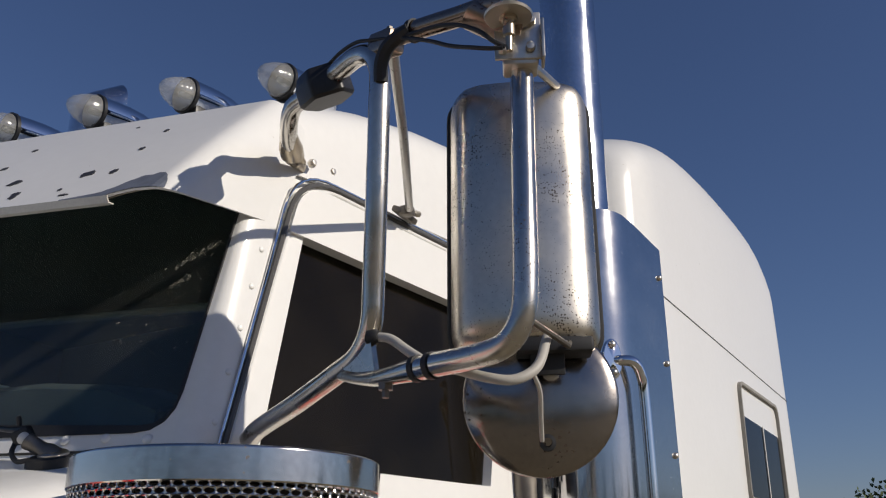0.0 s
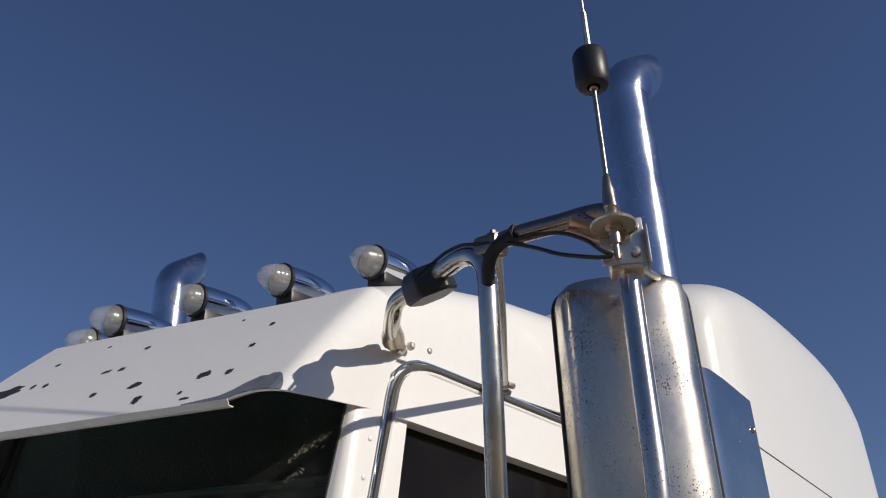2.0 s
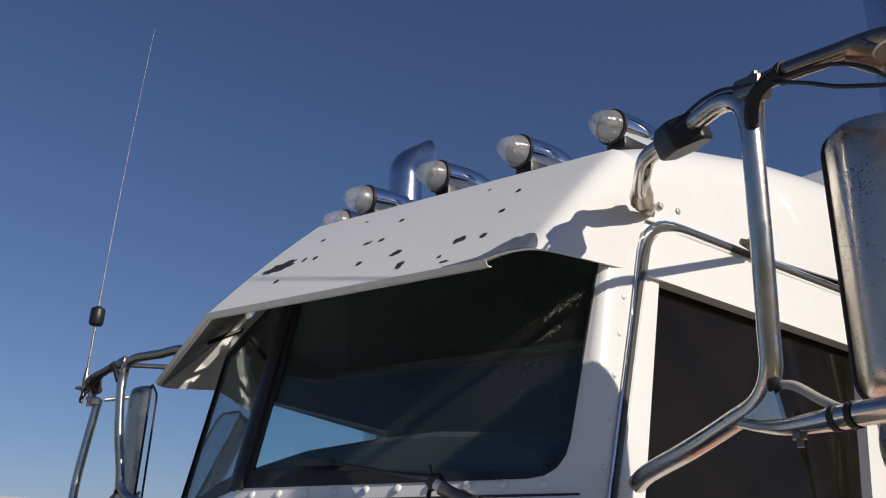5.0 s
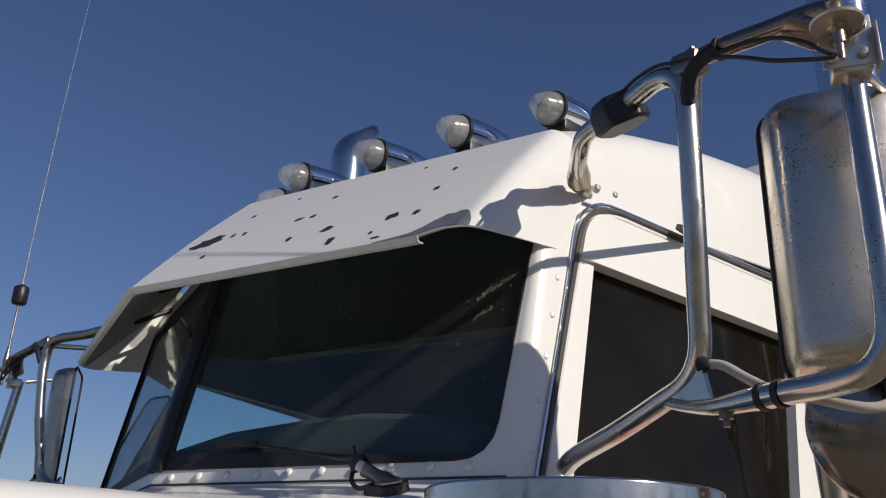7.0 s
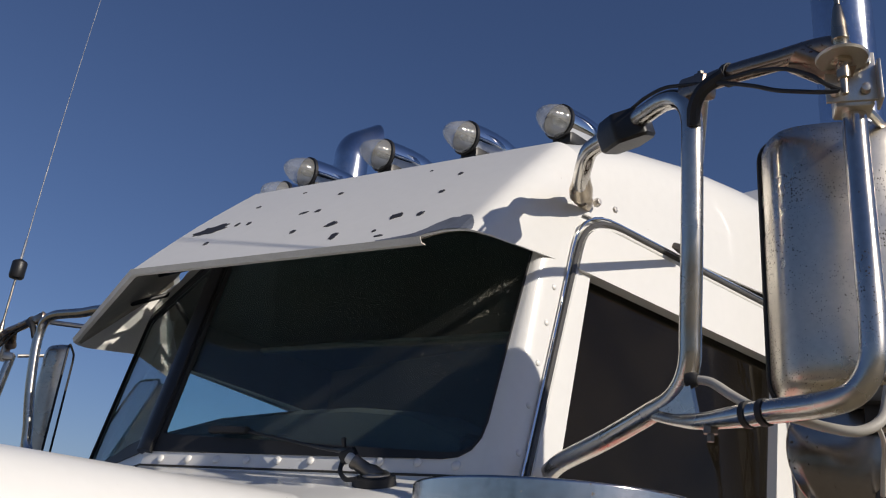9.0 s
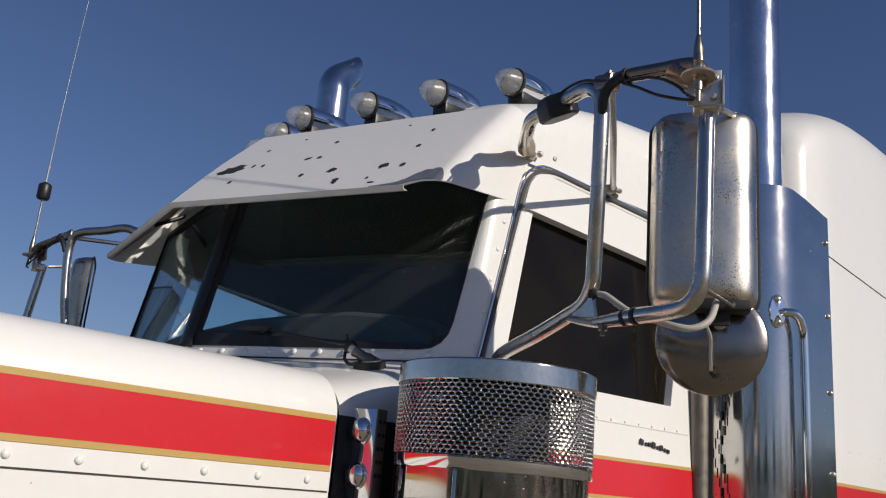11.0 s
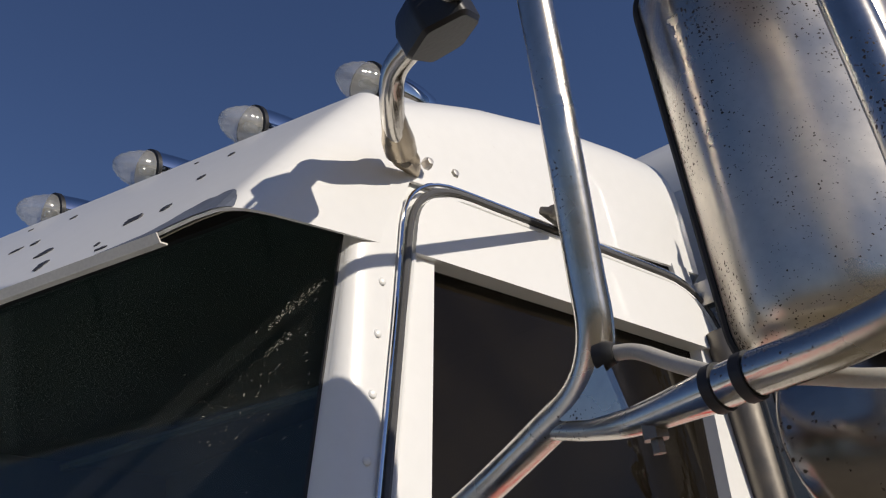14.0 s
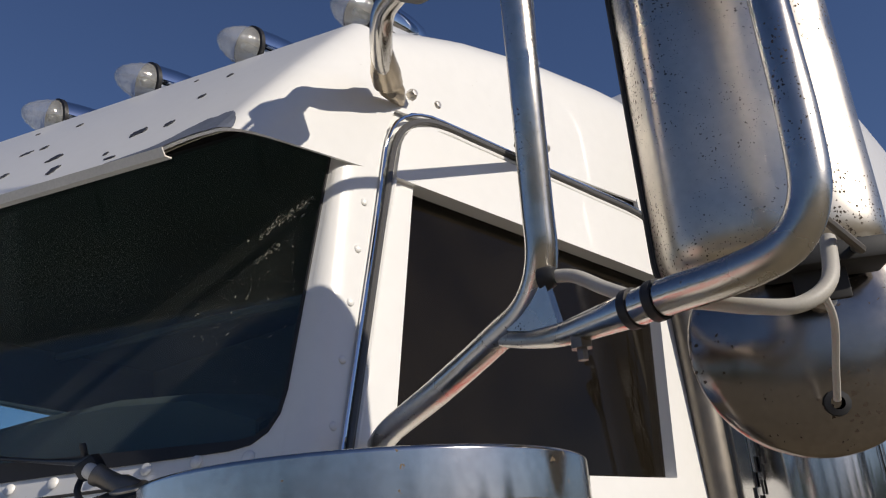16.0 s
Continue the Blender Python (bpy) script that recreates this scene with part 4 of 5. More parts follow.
    c = Vector((cx + 0.119 * 0.75, cy - 0.119 * 0.66, 2.275))
    bm = lathe([(0.0, 0.006), (0.026, 0.006), (0.028, 0.004), (0.028, -0.01)], seg=24)
    bmesh.ops.scale(bm, vec=(0.85, 1.7, 1), verts=bm.verts)
    bm.transform(Matrix.Translation(c) @ q)
    p("rail_flange", bm, CHROME_CLEAN, parent=h if side > 0 else ex)
    for dz in (0.033, -0.033):
        p("bolt", dome(0.009, 0.009, Matrix.Translation(c + Vector((0.005, -0.006, dz))) @ q, 8), ALLOY, parent=h if side > 0 else ex)
    rows = []
    for k in range(6):
        x = 0.84 + 0.155 * k / 5
        rows.append([Vector((x, 0.80 + 0.03 * k / 5, 2.50)), Vector((x + 0.004, 0.80 + 0.03 * k / 5, 2.66)), Vector((x - 0.012, 0.81 + 0.03 * k / 5, 2.785 - 0.002 * k))])
    p("side_fairing", sheet(rows, 0.006), WHITE, "white fairing beside the stack")
    for hx, hz, hr in ((0.968, 2.425, 0.014), (0.953, 2.49, 0.013)):
        p("shield_hole", lathe([(0, 0.0012), (hr, 0.0012), (hr, -0.002)], (hx + 0.018, 0.6580, hz), (-0.05, -1, 0), 20), RUBBER)
    p("shield_bracket", box((0.035, 0.03, 0.05), Matrix.Translation((0.925, 0.672, 2.49)), 0.004), ALLOY)
    # dark corner post between cab and shield
    p("corner_post", tube([(0.944, 0.648, 1.0), (0.944, 0.648, 2.0), (0.940, 0.648, 2.40)], 0.031, seg=16, curve=False), NUT, "dark metal post behind the door")


build_exhaust(1)
build_exhaust(-1)


# air cleaners
def build_air_cleaner(side):
    ac = holder("air_cleaner", truck, "cylindrical stainless air cleaner with a perforated intake band")

    def p(name, bm, mat, label="", **kw):
        return part(name, bm if side > 0 else mirrored(bm), mat, ac, label, **kw)

    c = (1.021, -0.358, 0)
    p("canister", lathe([(0, 0.98), (0.165, 0.98), (0.184, 1.0), (0.184, 1.752), (0.178, 1.756)], c, seg=72), CANISTER, "polished canister with a riveted seam")
    p("band", lathe([(0.172, 1.752), (0.188, 1.752), (0.190, 1.755), (0.190, 1.774), (0.187, 1.777), (0.172, 1.777)], c, seg=72), CHROME_CLEAN)
    p("filter_core", lathe([(0.105, 1.757), (0.105, 1.91)], c, seg=48), FILTER)
    p("cap", lathe([(0.172, 1.905), (0.1905, 1.905), (0.1918, 1.9065), (0.1918, 1.9075), (0.1918, 1.9405), (0.1918, 1.9415), (0.1905, 1.9435), (0.189, 1.944), (0.17, 1.946), (0, 1.950)], c, seg=72), CAP, "polished rim of the cap")
    bm = bmesh.new()
    nx, nz = 88, 17
    z0, z1, r = 1.7765, 1.9065, 0.1885
    h = (z1 - z0) / nz
    w = 2 * math.pi / nx
    for j in range(nz):
        for i in range(nx):
            a0 = (i + 0.5 * (j % 2)) * w
            zc = z0 + (j + 0.5) * h
            out, inn = [], []
            for k in range(8):
                t = math.pi / 4 * k
                cx, sx = math.cos(t), math.sin(t)
                m = max(abs(cx), abs(sx))
                out.append((a0 + cx / m * w / 2, zc + sx / m * h / 2))
                inn.append((a0 + cx * w * 0.44, zc + sx * h * 0.39))
            vo = [bm.verts.new((c[0] + (r + 0.0008) * math.cos(a), c[1] + (r + 0.0008) * math.sin(a), z)) for a, z in out]
            vi = [bm.verts.new((c[0] + (r - 0.0004) * math.cos(a), c[1] + (r - 0.0004) * math.sin(a), z)) for a, z in inn]
            vd = [bm.verts.new((c[0] + (r - 0.002) * math.cos(a), c[1] + (r - 0.002) * math.sin(a), z)) for a, z in inn]
            for k in range(8):
                q = (k + 1) % 8
                bm.faces.new((vo[k], vo[q], vi[q], vi[k]))
                bm.faces.new((vi[k], vi[q], vd[q], vd[k]))
    p("perforated_band", bm, MESHM, "perforated metal intake screen", smooth=False)
    a = math.atan2(-1.0, 0.35)
    p("seam_strip", box((0.003, 0.006, 0.74), Matrix.Translation((c[0] + 0.1845 * math.cos(a), c[1] + 0.1845 * math.sin(a), 1.38)) @ Matrix.Rotation(a, 4, "Z"), 0.001), CANISTER)
    # bracket to the cowl
    p("bracket", box((0.12, 0.10, 0.04), Matrix.Translation((0.84, -0.38, 1.60)), 0.005), RUBBER)


CANISTER = material("worn_polished_canister", (0.58, 0.57, 0.55), 0.10, 1.0, var=0.08, scale=7, rvar=0.06, bump=0.015, bscale=14, spots=((0.50, 0.46, 0.40), 75, 0.15, 0.7))
CAP = material("polished_cap", (0.57, 0.55, 0.52), 0.14, 1.0, var=0.12, scale=8, rvar=0.10, spots=((0.16, 0.11, 0.06), 110, 0.22, 0.7))
FILTER = material("filter_paper", (0.035, 0.033, 0.030), 0.8, var=0.3, scale=40)
MESHM = material("perforated_steel", (0.60, 0.585, 0.56), 0.20, 1.0, var=0.1, scale=10, rvar=0.1)
build_air_cleaner(1)
build_air_cleaner(-1)

# light bar ahead of the air cleaner
bar = holder("marker_light_bar", truck, "upright metal strip with round clear marker lights")
bn = Vector((0.12, -0.993, 0)).normalized()
bt = Vector((0.993, 0.12, 0))
bc = Vector((0.832, -0.515, 0))
turn = math.atan2(bt.y, bt.x)
part("mount_plate", box((0.058, 0.004, 0.62), Matrix.Translation(bc - bt * 0.006 + Vector((0, 0, 1.545))) @ Matrix.Rotation(turn, 4, "Z"), 0.001), CHROME_CLEAN, bar)
# dark steel here paints the dark gap that the chrome flange mirrors
part("side_flange", box((0.004, 0.028, 0.62), Matrix.Translation(bc + bt * 0.023 - bn * 0.014 + Vector((0, 0, 1.545))) @ Matrix.Rotation(turn, 4, "Z"), 0.001), NUT, bar)
for k in range(6):
    z = 1.812 - 0.084 * k
    q = Matrix.Translation(bc - bt * 0.012 + bn * 0.002 + Vector((0, 0, z))) @ bn.to_track_quat("Z", "Y").to_matrix().to_4x4()
    part("bezel", lathe([(0.022, 0), (0.0262, 0.0), (0.0262, 0.002), (0.024, 0.003)], seg=24).copy(), CHROME_CLEAN, bar).matrix_world = q
    part("lens", dome(0.0248, 0.019, q, 28), CHROME_CLEAN, bar, "clear domed lens over a reflector")
for k in range(5):
    for j in range(2):
        part("flange_hole", lathe([(0, 0.001), (0.004, 0.001), (0.004, -0.001)], bc + bt * 0.0255 - bn * (0.008 + 0.012 * j) + Vector((0, 0, 1.83 - 0.025 * k)), bt, 10), RUBBER, bar)


# mirrors with their brackets
def build_mirror(side):
    asm = holder("mirror_assembly", truck, "west-coast mirror on weathered tube brackets with a whip antenna")

    def p(name, bm, mat, label="", **kw):
        return part(name, bm if side > 0 else mirrored(bm), mat, asm, label, **kw)

    # main tube: from the roof foot over to the upright and down to the cowl
    main = [(0.860, -0.110, 2.552), (0.880, -0.138, 2.549), (0.915, -0.178, 2.551), (0.945, -0.203, 2.561), (0.985, -0.217, 2.563), (1.040, -0.240, 2.556), (1.095, -0.264, 2.554), (1.145, -0.285, 2.550),
            (1.180, -0.296, 2.533), (1.196, -0.298, 2.497), (1.196, -0.297, 2.43), (1.186, -0.284, 2.30), (1.172, -0.266, 2.19), (1.164, -0.258, 2.13), (1.135, -0.245, 2.095), (1.08, -0.225, 2.078), (0.98, -0.190, 2.052), (0.875, -0.152, 2.030), (0.835, -0.136, 2.015)]
    p("main_tube", tube(main, 0.0158, seg=18, n=6), STAINLESS, "weathered bent stainless tube")
    # flattened foot on the roof edge
    cuff = tube([(0.890, -0.150, 2.548), (0.873, -0.127, 2.549), (0.854, -0.102, 2.552), (0.835, -0.076, 2.553)], [0.0160, 0.0185, 0.0225, 0.0225], seg=18, n=5, flat=((0, 0, 1), 0.75))
    p("cuff", cuff, ROD, angle=60)
    p("foot", tube([(0.841, -0.084, 2.549), (0.827, -0.056, 2.550), (0.814, -0.029, 2.553), (0.800, -0.002, 2.557)], [0.0205, 0.0195, 0.012, 0.0015], seg=14, n=5, flat=((0, 0, 1), 0.35)), ROD, angle=60)
    p("foot_bolt", lathe([(0, 0.005), (0.006, 0.004), (0.008, 0.0), (0.008, -0.01)], (0.828, -0.060, 2.545), (0.3, -0.4, -0.85), 10), NUT)
    for q in ((0.818, 0.0, 2.572), (0.808, 0.073, 2.585)):
        p("screw", lathe([(0, 0.010), (0.006, 0.009), (0.009, 0.004), (0.009, -0.004)], q, (1, -0.1, 0.1), 6), ALLOY)
    # black puck clipped on the tube
    if side > 0:
        hexa = [Vector((0.050, 0.004)), Vector((0.026, 0.040)), Vector((-0.024, 0.040)), Vector((-0.052, 0.006)), Vector((-0.030, -0.038)), Vector((0.024, -0.038))]
        layers = [loop([q * f for q in hexa], [0.012 * f] * 6, 4, 1) for f in (0.90, 1.0, 1.0, 0.84, 0.76)]
        bm = bmesh.new()
        at = Matrix.Translation((1.042, -0.242, 2.554)) @ Euler((radians(24), radians(4), radians(-26))).to_matrix().to_4x4()
        rings = [[bm.verts.new(at @ Vector((q.x, q.y, h))) for q in ring] for ring, h in zip(layers, (-0.028, -0.023, 0.004, 0.020, 0.024))]
        for ra, rb in zip(rings, rings[1:]):
            for k in range(len(ra)):
                bm.faces.new((ra[k], ra[(k + 1) % len(ra)], rb[(k + 1) % len(ra)], rb[k]))
        bm.faces.new(rings[0]), bm.faces.new(rings[-1])
        p("antenna_puck", bm, BLACK, "black plastic receiver puck", angle=25)
    # gusset at the lower corner
    gus = loop([(1.168, 2.116), (1.153, 2.105), (1.108, 2.077), (1.182, 2.056)], [0.002, 0.01, 0.004, 0.004], 4, 3)
    p("gusset", panel(gus, lambda q, d: Vector((q[0], -0.2645 - 0.30 * (q[0] - 1.16) + d, q[1])), 0.012), MIRROR_BACK)
    p("cable_gland", lathe([(0.0, 0.010), (0.008, 0.010), (0.0105, 0.006), (0.011, 0.0), (0.011, -0.006)], (1.170, -0.262, 2.112), (0.95, 0.1, -0.1), 16), RUBBER)
    # lower arm and outer upright, one bent tube
    low = [(1.09, -0.231, 2.076), (1.14, -0.252, 2.061), (1.19, -0.276, 2.051), (1.25, -0.296, 2.049), (1.30, -0.306, 2.050), (1.36, -0.314, 2.051), (1.402, -0.318, 2.060), (1.424, -0.319, 2.090), (1.429, -0.318, 2.14), (1.428, -0.313, 2.22), (1.425, -0.303, 2.33), (1.422, -0.292, 2.445)]
    p("outer_tube", tube(low, [0.008, 0.009, 0.0115, 0.0152, 0.0152, 0.0152, 0.0152, 0.0152, 0.0152, 0.0152, 0.0152], seg=18, n=6), STAINLESS, "weathered bent stainless tube")
    for x, y in ((1.268, -0.300), (1.292, -0.305)):
        p("band", lathe([(0.0152, -0.004), (0.0172, -0.004), (0.0172, 0.004), (0.0152, 0.004)], (x, y, 2.0495), (1, -0.2, 0.02), 18), RUBBER)
    p("clamp_bolt", lathe([(0, -0.028), (0.005, -0.028), (0.005, -0.018), (0.010, -0.018), (0.010, -0.006), (0.006, -0.006), (0.006, 0.002), (0, 0.003)], (1.208, -0.283, 2.050), (0, 0, 1), 6), NUT)
    # upper arm
    top = [(1.185, -0.294, 2.545), (1.22, -0.300, 2.545), (1.27, -0.309, 2.539), (1.34, -0.322, 2.525), (1.395, -0.333, 2.514), (1.425, -0.337, 2.502), (1.434, -0.335, 2.478)]
    p("upper_arm", tube(top, [0.011, 0.013, 0.0145, 0.0145, 0.0145, 0.0145, 0.0145], seg=18, n=6), RUSTY, "rust-browned bent tube")
    p("joint_clamp", box((0.050, 0.034, 0.034), pose(1.207, -0.299, 2.541, 0, 10, -12), 0.006), RUSTY)
    p("joint_bolt", lathe([(0, 0.032), (0.005, 0.031), (0.005, 0.024), (0.011, 0.024), (0.011, 0.016), (0, 0.016)], (1.213, -0.299, 2.538), (0, 0, 1), 6), NUT)
    p("band", lathe([(0.0148, -0.004), (0.0175, -0.004), (0.0175, 0.004), (0.0148, 0.004)], (1.262, -0.308, 2.540), (1, -0.2, -0.12), 18), RUBBER)
    p("strut", tube([(1.215, -0.294, 2.538), (1.07, -0.05, 2.543), (0.906, 0.217, 2.535)], 0.0085, seg=12, curve=False), DULL, "slim brace tube")
    p("strut_foot", box((0.026, 0.080, 0.014), pose(0.872, 0.250, 2.539, 0, 25, 8), 0.004), NUT)
    p("strut_foot", box((0.030, 0.034, 0.024), pose(0.890, 0.230, 2.537, 10, 0, 8), 0.008), NUT)
    p("strut_bolt", lathe([(0, 0.018), (0.007, 0.016), (0.007, -0.010)], (0.888, 0.265, 2.545), (0.8, -0.3, -0.4), 8), ALLOY)
    # upper bracket plates
    yaw = 28
    p("bracket_plate", box((0.060, 0.005, 0.070), pose(1.430, -0.318, 2.465, 0, 0, yaw), 0.0015), ALLOY)
    p("bracket_plate", box((0.004, 0.030, 0.058), pose(1.459, -0.305, 2.452, 0, 0, yaw), 0.001), ALLOY)
    p("bracket_clamp", box((0.046, 0.036, 0.026), pose(1.424, -0.300, 2.437, 0, 0, yaw), 0.004), ALLOY)
    p("bracket_tube", tube([(1.372, -0.335, 2.508), (1.40, -0.322, 2.488), (1.432, -0.305, 2.478)], 0.024, seg=14, curve=False, flat=((0, 0, 1), 0.7)), RUSTY)
    for dx, dz in ((-0.018, -0.020), (0.018, -0.018), (0.020, 0.022)):
        q = Vector((1.430, -0.3225, 2.462 + dz)) + Vector((math.cos(radians(yaw)), math.sin(radians(yaw)), 0)) * dx
        p("bolt", lathe([(0, 0.010), (0.006, 0.008), (0.0065, 0.0)], q, (0.47, -0.88, 0), 8), ALLOY)
    # antenna
    ax, ay = 1.432, -0.347
    p("antenna_disc", lathe([(0, 0.002), (0.030, 0.002), (0.0315, 0.0), (0.030, -0.003), (0, -0.003)], (ax, ay, 2.478), (0, 0, 1), 28), ALLOY)
    p("antenna_plug", lathe([(0, -0.052), (0.004, -0.050), (0.005, -0.030), (0.008, -0.028), (0.008, -0.008), (0.012, -0.006), (0.012, 0)], (ax, ay, 2.476), (0, 0, 1), 12), ROD)
    p("antenna_base", lathe([(0.0095, 0.0), (0.0095, 0.022), (0.011, 0.024), (0.009, 0.05), (0.0055, 0.075), (0.0042, 0.078)], (ax, ay, 2.480), (0, 0, 1), 12), ROD)
    p("antenna_rod", lathe([(0.0038, 0.07), (0.0038, 0.22), (0.0065, 0.222), (0.008, 0.245)], (ax, ay, 2.489), (0, 0, 1), 10), ROD)
    p("load_coil", lathe([(0.010, 2.713), (0.022, 2.715), (0.026, 2.722), (0.026, 2.772), (0.023, 2.778), (0.006, 2.788)], (ax, ay, 0), (0, 0, 1), 28), BLACK, "black antenna loading coil")
    lean = 0.0 if side > 0 else 0.065
    p("antenna_whip", tube([(ax - lean * f * f, ay, 2.786 + 1.2 * f) for f in (0, 0.06, 0.07, 0.25, 0.5, 0.75, 1.0)], [0.0048, 0.0048, 0.0026, 0.0022, 0.0019, 0.0015, 0.0011], seg=8, n=4), ALLOY, "thin whip")
    # cables
    p("antenna_cable", tube([(1.245, -0.318, 2.530), (1.285, -0.332, 2.516), (1.32, -0.342, 2.506), (1.36, -0.352, 2.488), (1.395, -0.358, 2.462), (1.415, -0.359, 2.440), (ax - 0.003, ay - 0.006, 2.430)], 0.0030, seg=8, n=6), RUBBER, "black cable")
    p("antenna_cable", tube([(1.245, -0.320, 2.527), (1.28, -0.334, 2.505), (1.315, -0.346, 2.482), (1.35, -0.354, 2.458), (1.385, -0.360, 2.440), (1.41, -0.360, 2.430), (ax - 0.005, ay - 0.008, 2.428)], 0.0030, seg=8, n=6), RUBBER, "black cable")
    if side > 0:
        p("puck_cable", tube([(1.07, -0.262, 2.575), (1.11, -0.283, 2.571), (1.155, -0.303, 2.561), (1.195, -0.314, 2.545), (1.24, -0.318, 2.531)], 0.0030, seg=8, n=6), RUBBER)
    p("cable_wrap", tube([(1.205, -0.307, 2.475), (1.211, -0.315, 2.50), (1.228, -0.320, 2.522), (1.262, -0.320, 2.535)], 0.0105, seg=8, n=5), RUBBER)
    p("heater_cable", tube([(1.174, -0.260, 2.112), (1.198, -0.260, 2.106), (1.232, -0.266, 2.083), (1.272, -0.280, 2.060), (1.32, -0.290, 2.044), (1.36, -0.290, 2.030), (1.39, -0.275, 2.027), (1.408, -0.250, 2.046), (1.408, -0.220, 2.088)], 0.0065, seg=10, n=6), CABLE, "grey heater cable")
    p("thin_cable", tube([(1.402, -0.255, 2.04), (1.40, -0.23, 2.02), (1.386, -0.20, 1.99), (1.376, -0.178, 1.968)], 0.003, seg=8, n=5), CABLE)

    # mirror head: a deep pan whose back faces forward
    mw, mh, dep = 0.207, 0.412, 0.062
    m = Matrix.Translation((1.334, -0.128, 2.291)) @ Matrix.Rotation(radians(28), 4, "Z")
    rows = []
    base = loop([(-mw / 2, -mh / 2), (-mw / 2, mh / 2), (mw / 2, mh / 2), (mw / 2, -mh / 2)], [0.042] * 4, 8, 6)
    for s in (1.0, 0.998, 0.99, 0.975, 0.95, 0.91, 0.86, 0.78, 0.68, 0.56, 0.42, 0.28, 0.14, 0.0):
        row = []
        for q in base:
            x, z = q.x * s, q.y * (1 - (1 - s) * mw / mh)
            u, w = min(1.0, abs(x) / (mw / 2)), min(1.0, abs(z) / (mh / 2))
            d = 0.014 * min(1.0, (1 - s) * 40) + (0.046 * (1 - u ** 7) ** 0.5 + 0.022 * (1 - u * u)) * (1 - w ** 18) ** 0.5 * min(1.0, ((1 - s) * 9) ** 0.5)
            row.append(m @ Vector((x, -d, z)))
        rows.append(row)
    bm = grid(rows, close=True)
    bmesh.ops.remove_doubles(bm, verts=bm.verts, dist=1e-5)
    p("mirror_shell", bm, MIRROR_BACK, "stainless mirror back with dirt specks", angle=70)
    rim = [m @ Vector((q.x * 1.012, 0.001, q.y * 1.006)) for q in base]
    p("mirror_rim", tube(rim + [rim[0]], 0.004, seg=8, curve=False), RUBBER)
    p("mirror_glass", panel([q * 0.985 for q in base], lambda q, d: m @ Vector((q.x, 0.001 - d, q.y)), 0.003), MIRROR, "mirror glass facing the driver")
    p("mirror_bracket", box((0.10, 0.05, 0.020), m @ Matrix.Translation((0.035, -0.050, -mh / 2 + 0.006)), 0.004), RUBBER)
    p("mirror_stem", tube([m @ Vector((0.055, -0.06, -mh / 2 + 0.012)), m @ Vector((0.050, -0.10, -mh / 2 - 0.004)), (1.415, -0.285, 2.095)], 0.004, seg=8, curve=False), NUT)
    p("mirror_stem", tube([m @ Vector((0.07, -0.03, mh / 2 - 0.012)), (1.428, -0.27, 2.448)], 0.006, seg=8, curve=False), ALLOY)
    # round convex mirror below
    m2 = Matrix.Translation((1.352, -0.128, 2.033)) @ Matrix.Rotation(radians(25), 4, "Z") @ Matrix.Rotation(radians(90), 4, "X")
    bm = lathe([(0.1025, -0.012), (0.1045, -0.008), (0.1045, -0.002), (0.101, 0.001), (0.090, 0.006), (0.070, 0.012), (0.045, 0.016), (0.02, 0.018), (0, 0.0185)], seg=56)
    bm.transform(m2)
    p("spot_mirror_shell", bm, ROUND_BACK, "round convex mirror back in weathered stainless", angle=60)
    bm = lathe([(0.1, -0.010), (0.05, -0.016), (0, -0.018)], seg=40)
    bm.transform(m2)
    p("spot_mirror_glass", bm, MIRROR)
    p("spot_bracket", box((0.045, 0.006, 0.075), m2 @ Matrix.Rotation(radians(-90), 4, "X") @ Matrix.Translation((0.012, -0.045, 0.058)), 0.002), RUBBER)
    bm = lathe([(0, 0.030), (0.005, 0.030), (0.007, 0.024), (0.012, 0.023), (0.012, 0.014)], seg=10)
    bm.transform(m2 @ Matrix.Translation((0.016, 0.03, 0)))
    p("bolt", bm, ALLOY)
    bm = lathe([(0.006, 0.028), (0.011, 0.027), (0.011, 0.016)], seg=12)
    bm.transform(m2 @ Matrix.Translation((0.008, -0.062, -0.008)))
    p("grommet", bm, RUBBER)


MIRROR_BACK = material("speckled_stainless", (0.60, 0.55, 0.475), 0.30, 1.0, var=0.10, scale=8, rvar=0.09, bump=0.03, bscale=30, spots=((0.05, 0.033, 0.02), 330, 0.55, 0.85))
ROUND_BACK = material("weathered_round_back", (0.30, 0.272, 0.25), 0.2, 1.0, var=0.12, scale=12, rvar=0.08, bump=0.03, bscale=40, spots=((0.06, 0.04, 0.025), 170, 0.5, 0.85))
build_mirror(1)
build_mirror(-1)

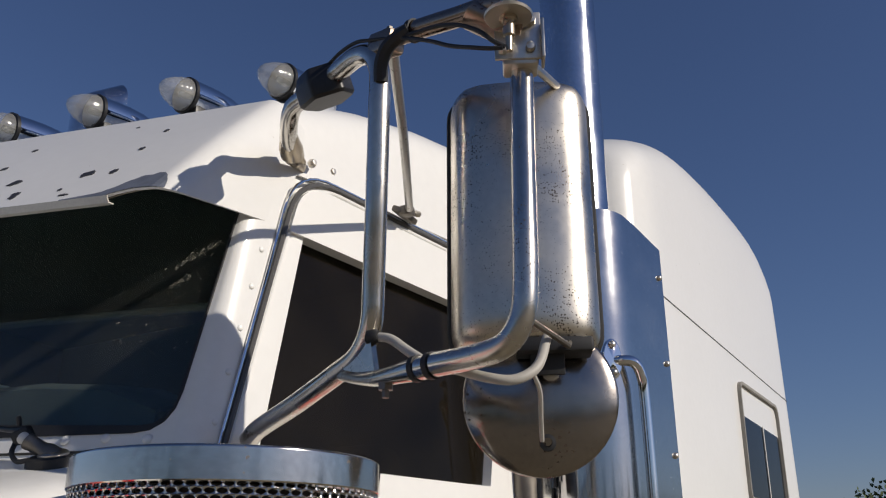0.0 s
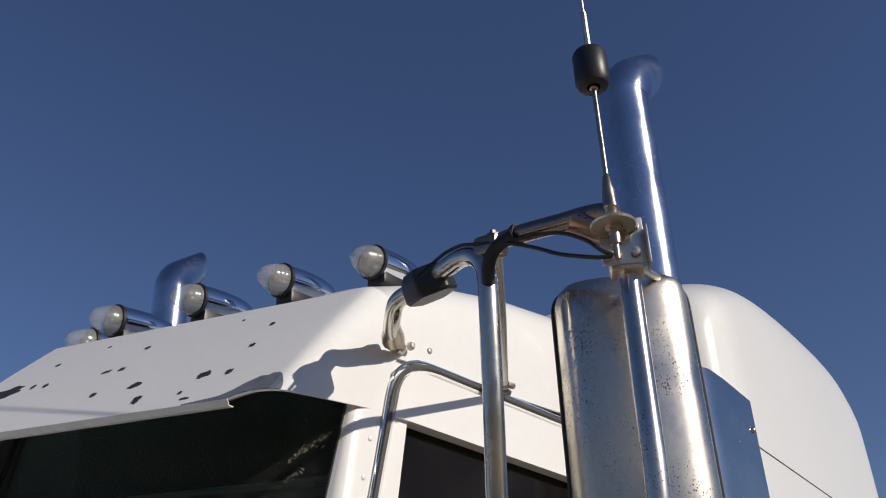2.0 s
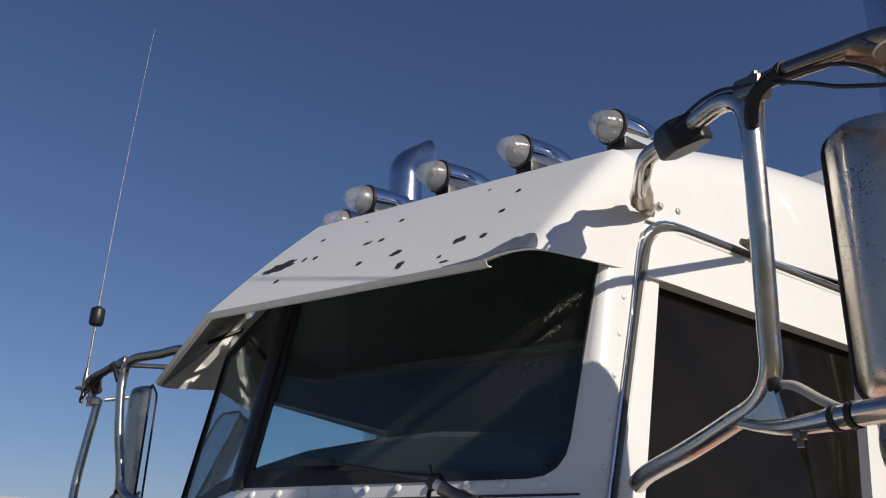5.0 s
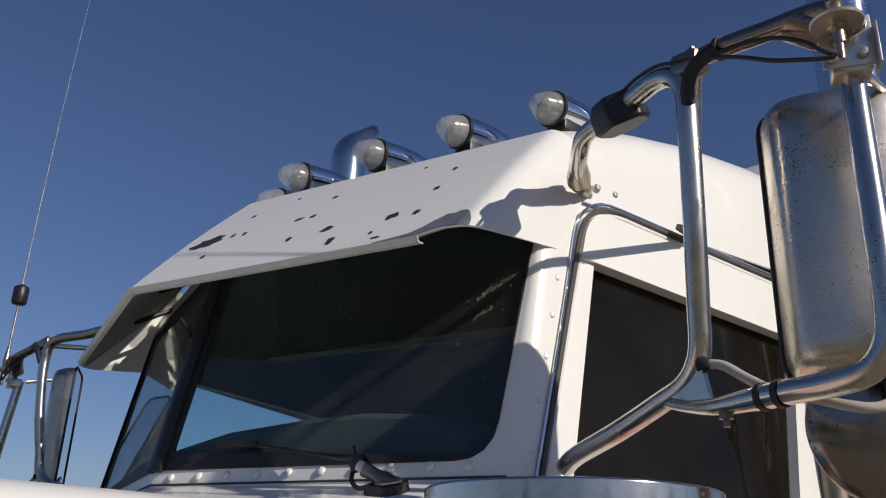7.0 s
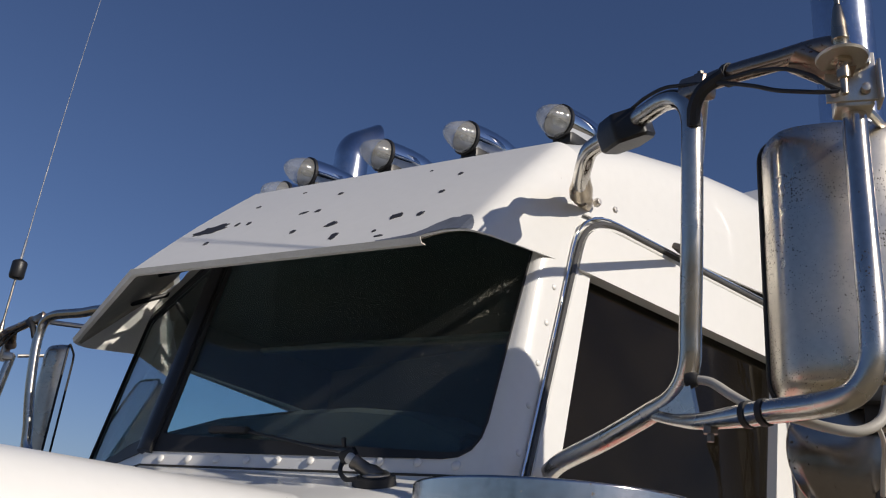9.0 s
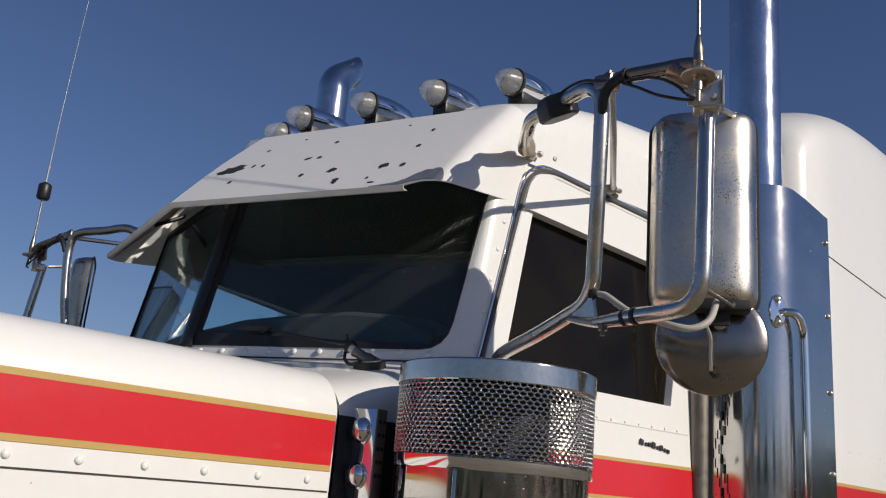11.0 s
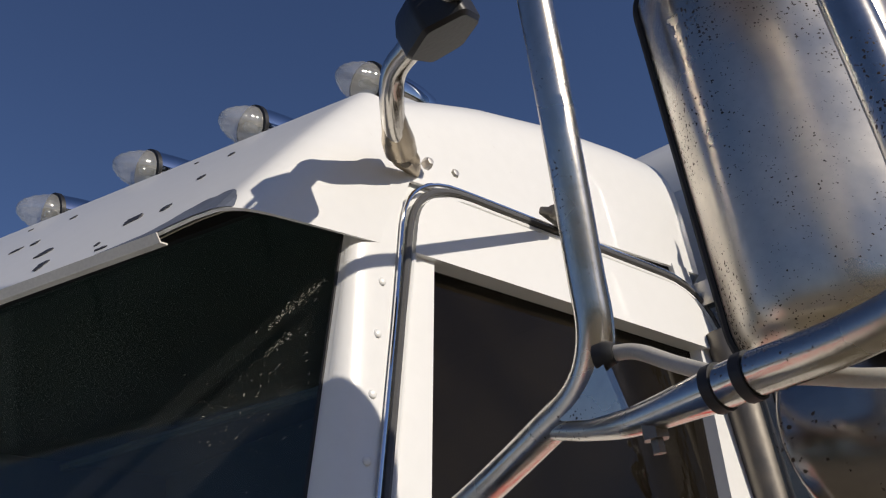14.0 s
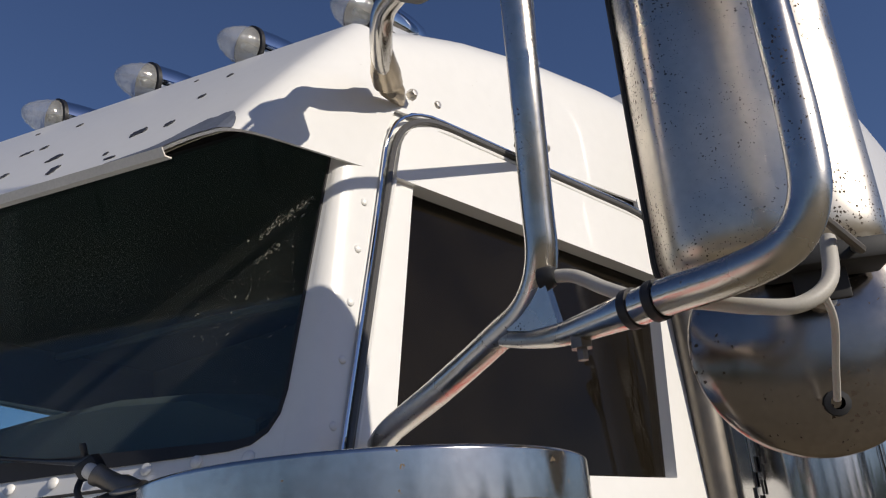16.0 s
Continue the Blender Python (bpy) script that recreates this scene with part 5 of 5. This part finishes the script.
# windshield wiper and washer at the cowl
wiper = holder("wiper", truck, "black windshield wiper with its pivot and hose")
way = Vector((-0.036, -0.025, 0.024)).normalized()
part("pivot_gasket", lathe([(0.0, 0.004), (0.030, 0.004), (0.036, 0.002), (0.037, -0.012)], (0.640, -0.352, 1.977), (0.10, -0.30, 0.95), 24), RUBBER, wiper, "black rubber gasket")
part("pivot_collar", lathe([(0.0, 0.009), (0.018, 0.009), (0.023, 0.005), (0.023, 0.0)], (0.644, -0.350, 1.979), (0.10, -0.30, 0.95), 20), ALLOY, wiper)
part("pivot", lathe([(0.016, -0.008), (0.0155, 0.012), (0.012, 0.020), (0.0115, 0.040), (0.013, 0.042), (0.013, 0.048), (0, 0.049)], (0.646, -0.352, 1.979), way, 20), NUT, wiper)
part("pivot_nut", lathe([(0.0095, 0.0), (0.0095, 0.010), (0.008, 0.013), (0.0045, 0.013), (0.0045, 0.008), (0, 0.008)], Vector((0.646, -0.352, 1.979)) + way * 0.048, way, 12), RIBBON, wiper, "pale nut on the pivot")
part("arm", tube([(0.598, -0.372, 2.020), (0.53, -0.352, 2.028), (0.42, -0.348, 2.045), (0.30, -0.362, 2.066), (0.262, -0.370, 2.072)], [0.007, 0.005, 0.003, 0.003, 0.004], seg=10, n=5), BLACK, wiper)
part("blade", box((0.10, 0.018, 0.014), pose(0.222, -0.384, 2.074, 0, 1, 15), 0.004), RUBBER, wiper)
part("arm_head", box((0.030, 0.020, 0.022), pose(0.592, -0.372, 2.012, 15, -25, 20), 0.004), BLACK, wiper)
part("hose", tube([(0.580, -0.372, 2.008), (0.592, -0.386, 1.985), (0.612, -0.388, 1.970), (0.630, -0.380, 1.972)], 0.004, seg=8, n=6), RUBBER, wiper)
part("nozzle", box((0.007, 0.007, 0.016), pose(0.572, -0.370, 2.036, 20, 0, 10), 0.002), BLACK, wiper)

# chassis and wheels
part("chassis", box((1.0, 5.2, 0.30), Matrix.Translation((0, 0.25, 0.75)), 0.02), RUBBER, truck)
for wx, wy in ((0.98, -1.55), (-0.98, -1.55), (0.95, 2.1), (-0.95, 2.1)):
    wh = holder("wheel", truck)
    s = 1 if wx > 0 else -1
    part("tyre", lathe([(0.29, -0.13), (0.47, -0.13), (0.51, -0.09), (0.515, 0.09), (0.47, 0.13), (0.29, 0.13)], (wx, wy, 0.51), (s, 0, 0), 40), TYRE, wh)
    part("rim", lathe([(0.29, -0.12), (0.285, 0.05), (0.20, 0.02), (0.12, 0.06), (0, 0.06)], (wx, wy, 0.51), (s, 0, 0), 32), CHROME_CLEAN, wh)
    part("axle", tube([(0, wy, 0.51), (wx, wy, 0.51)], 0.06, curve=False), RUBBER, wh)
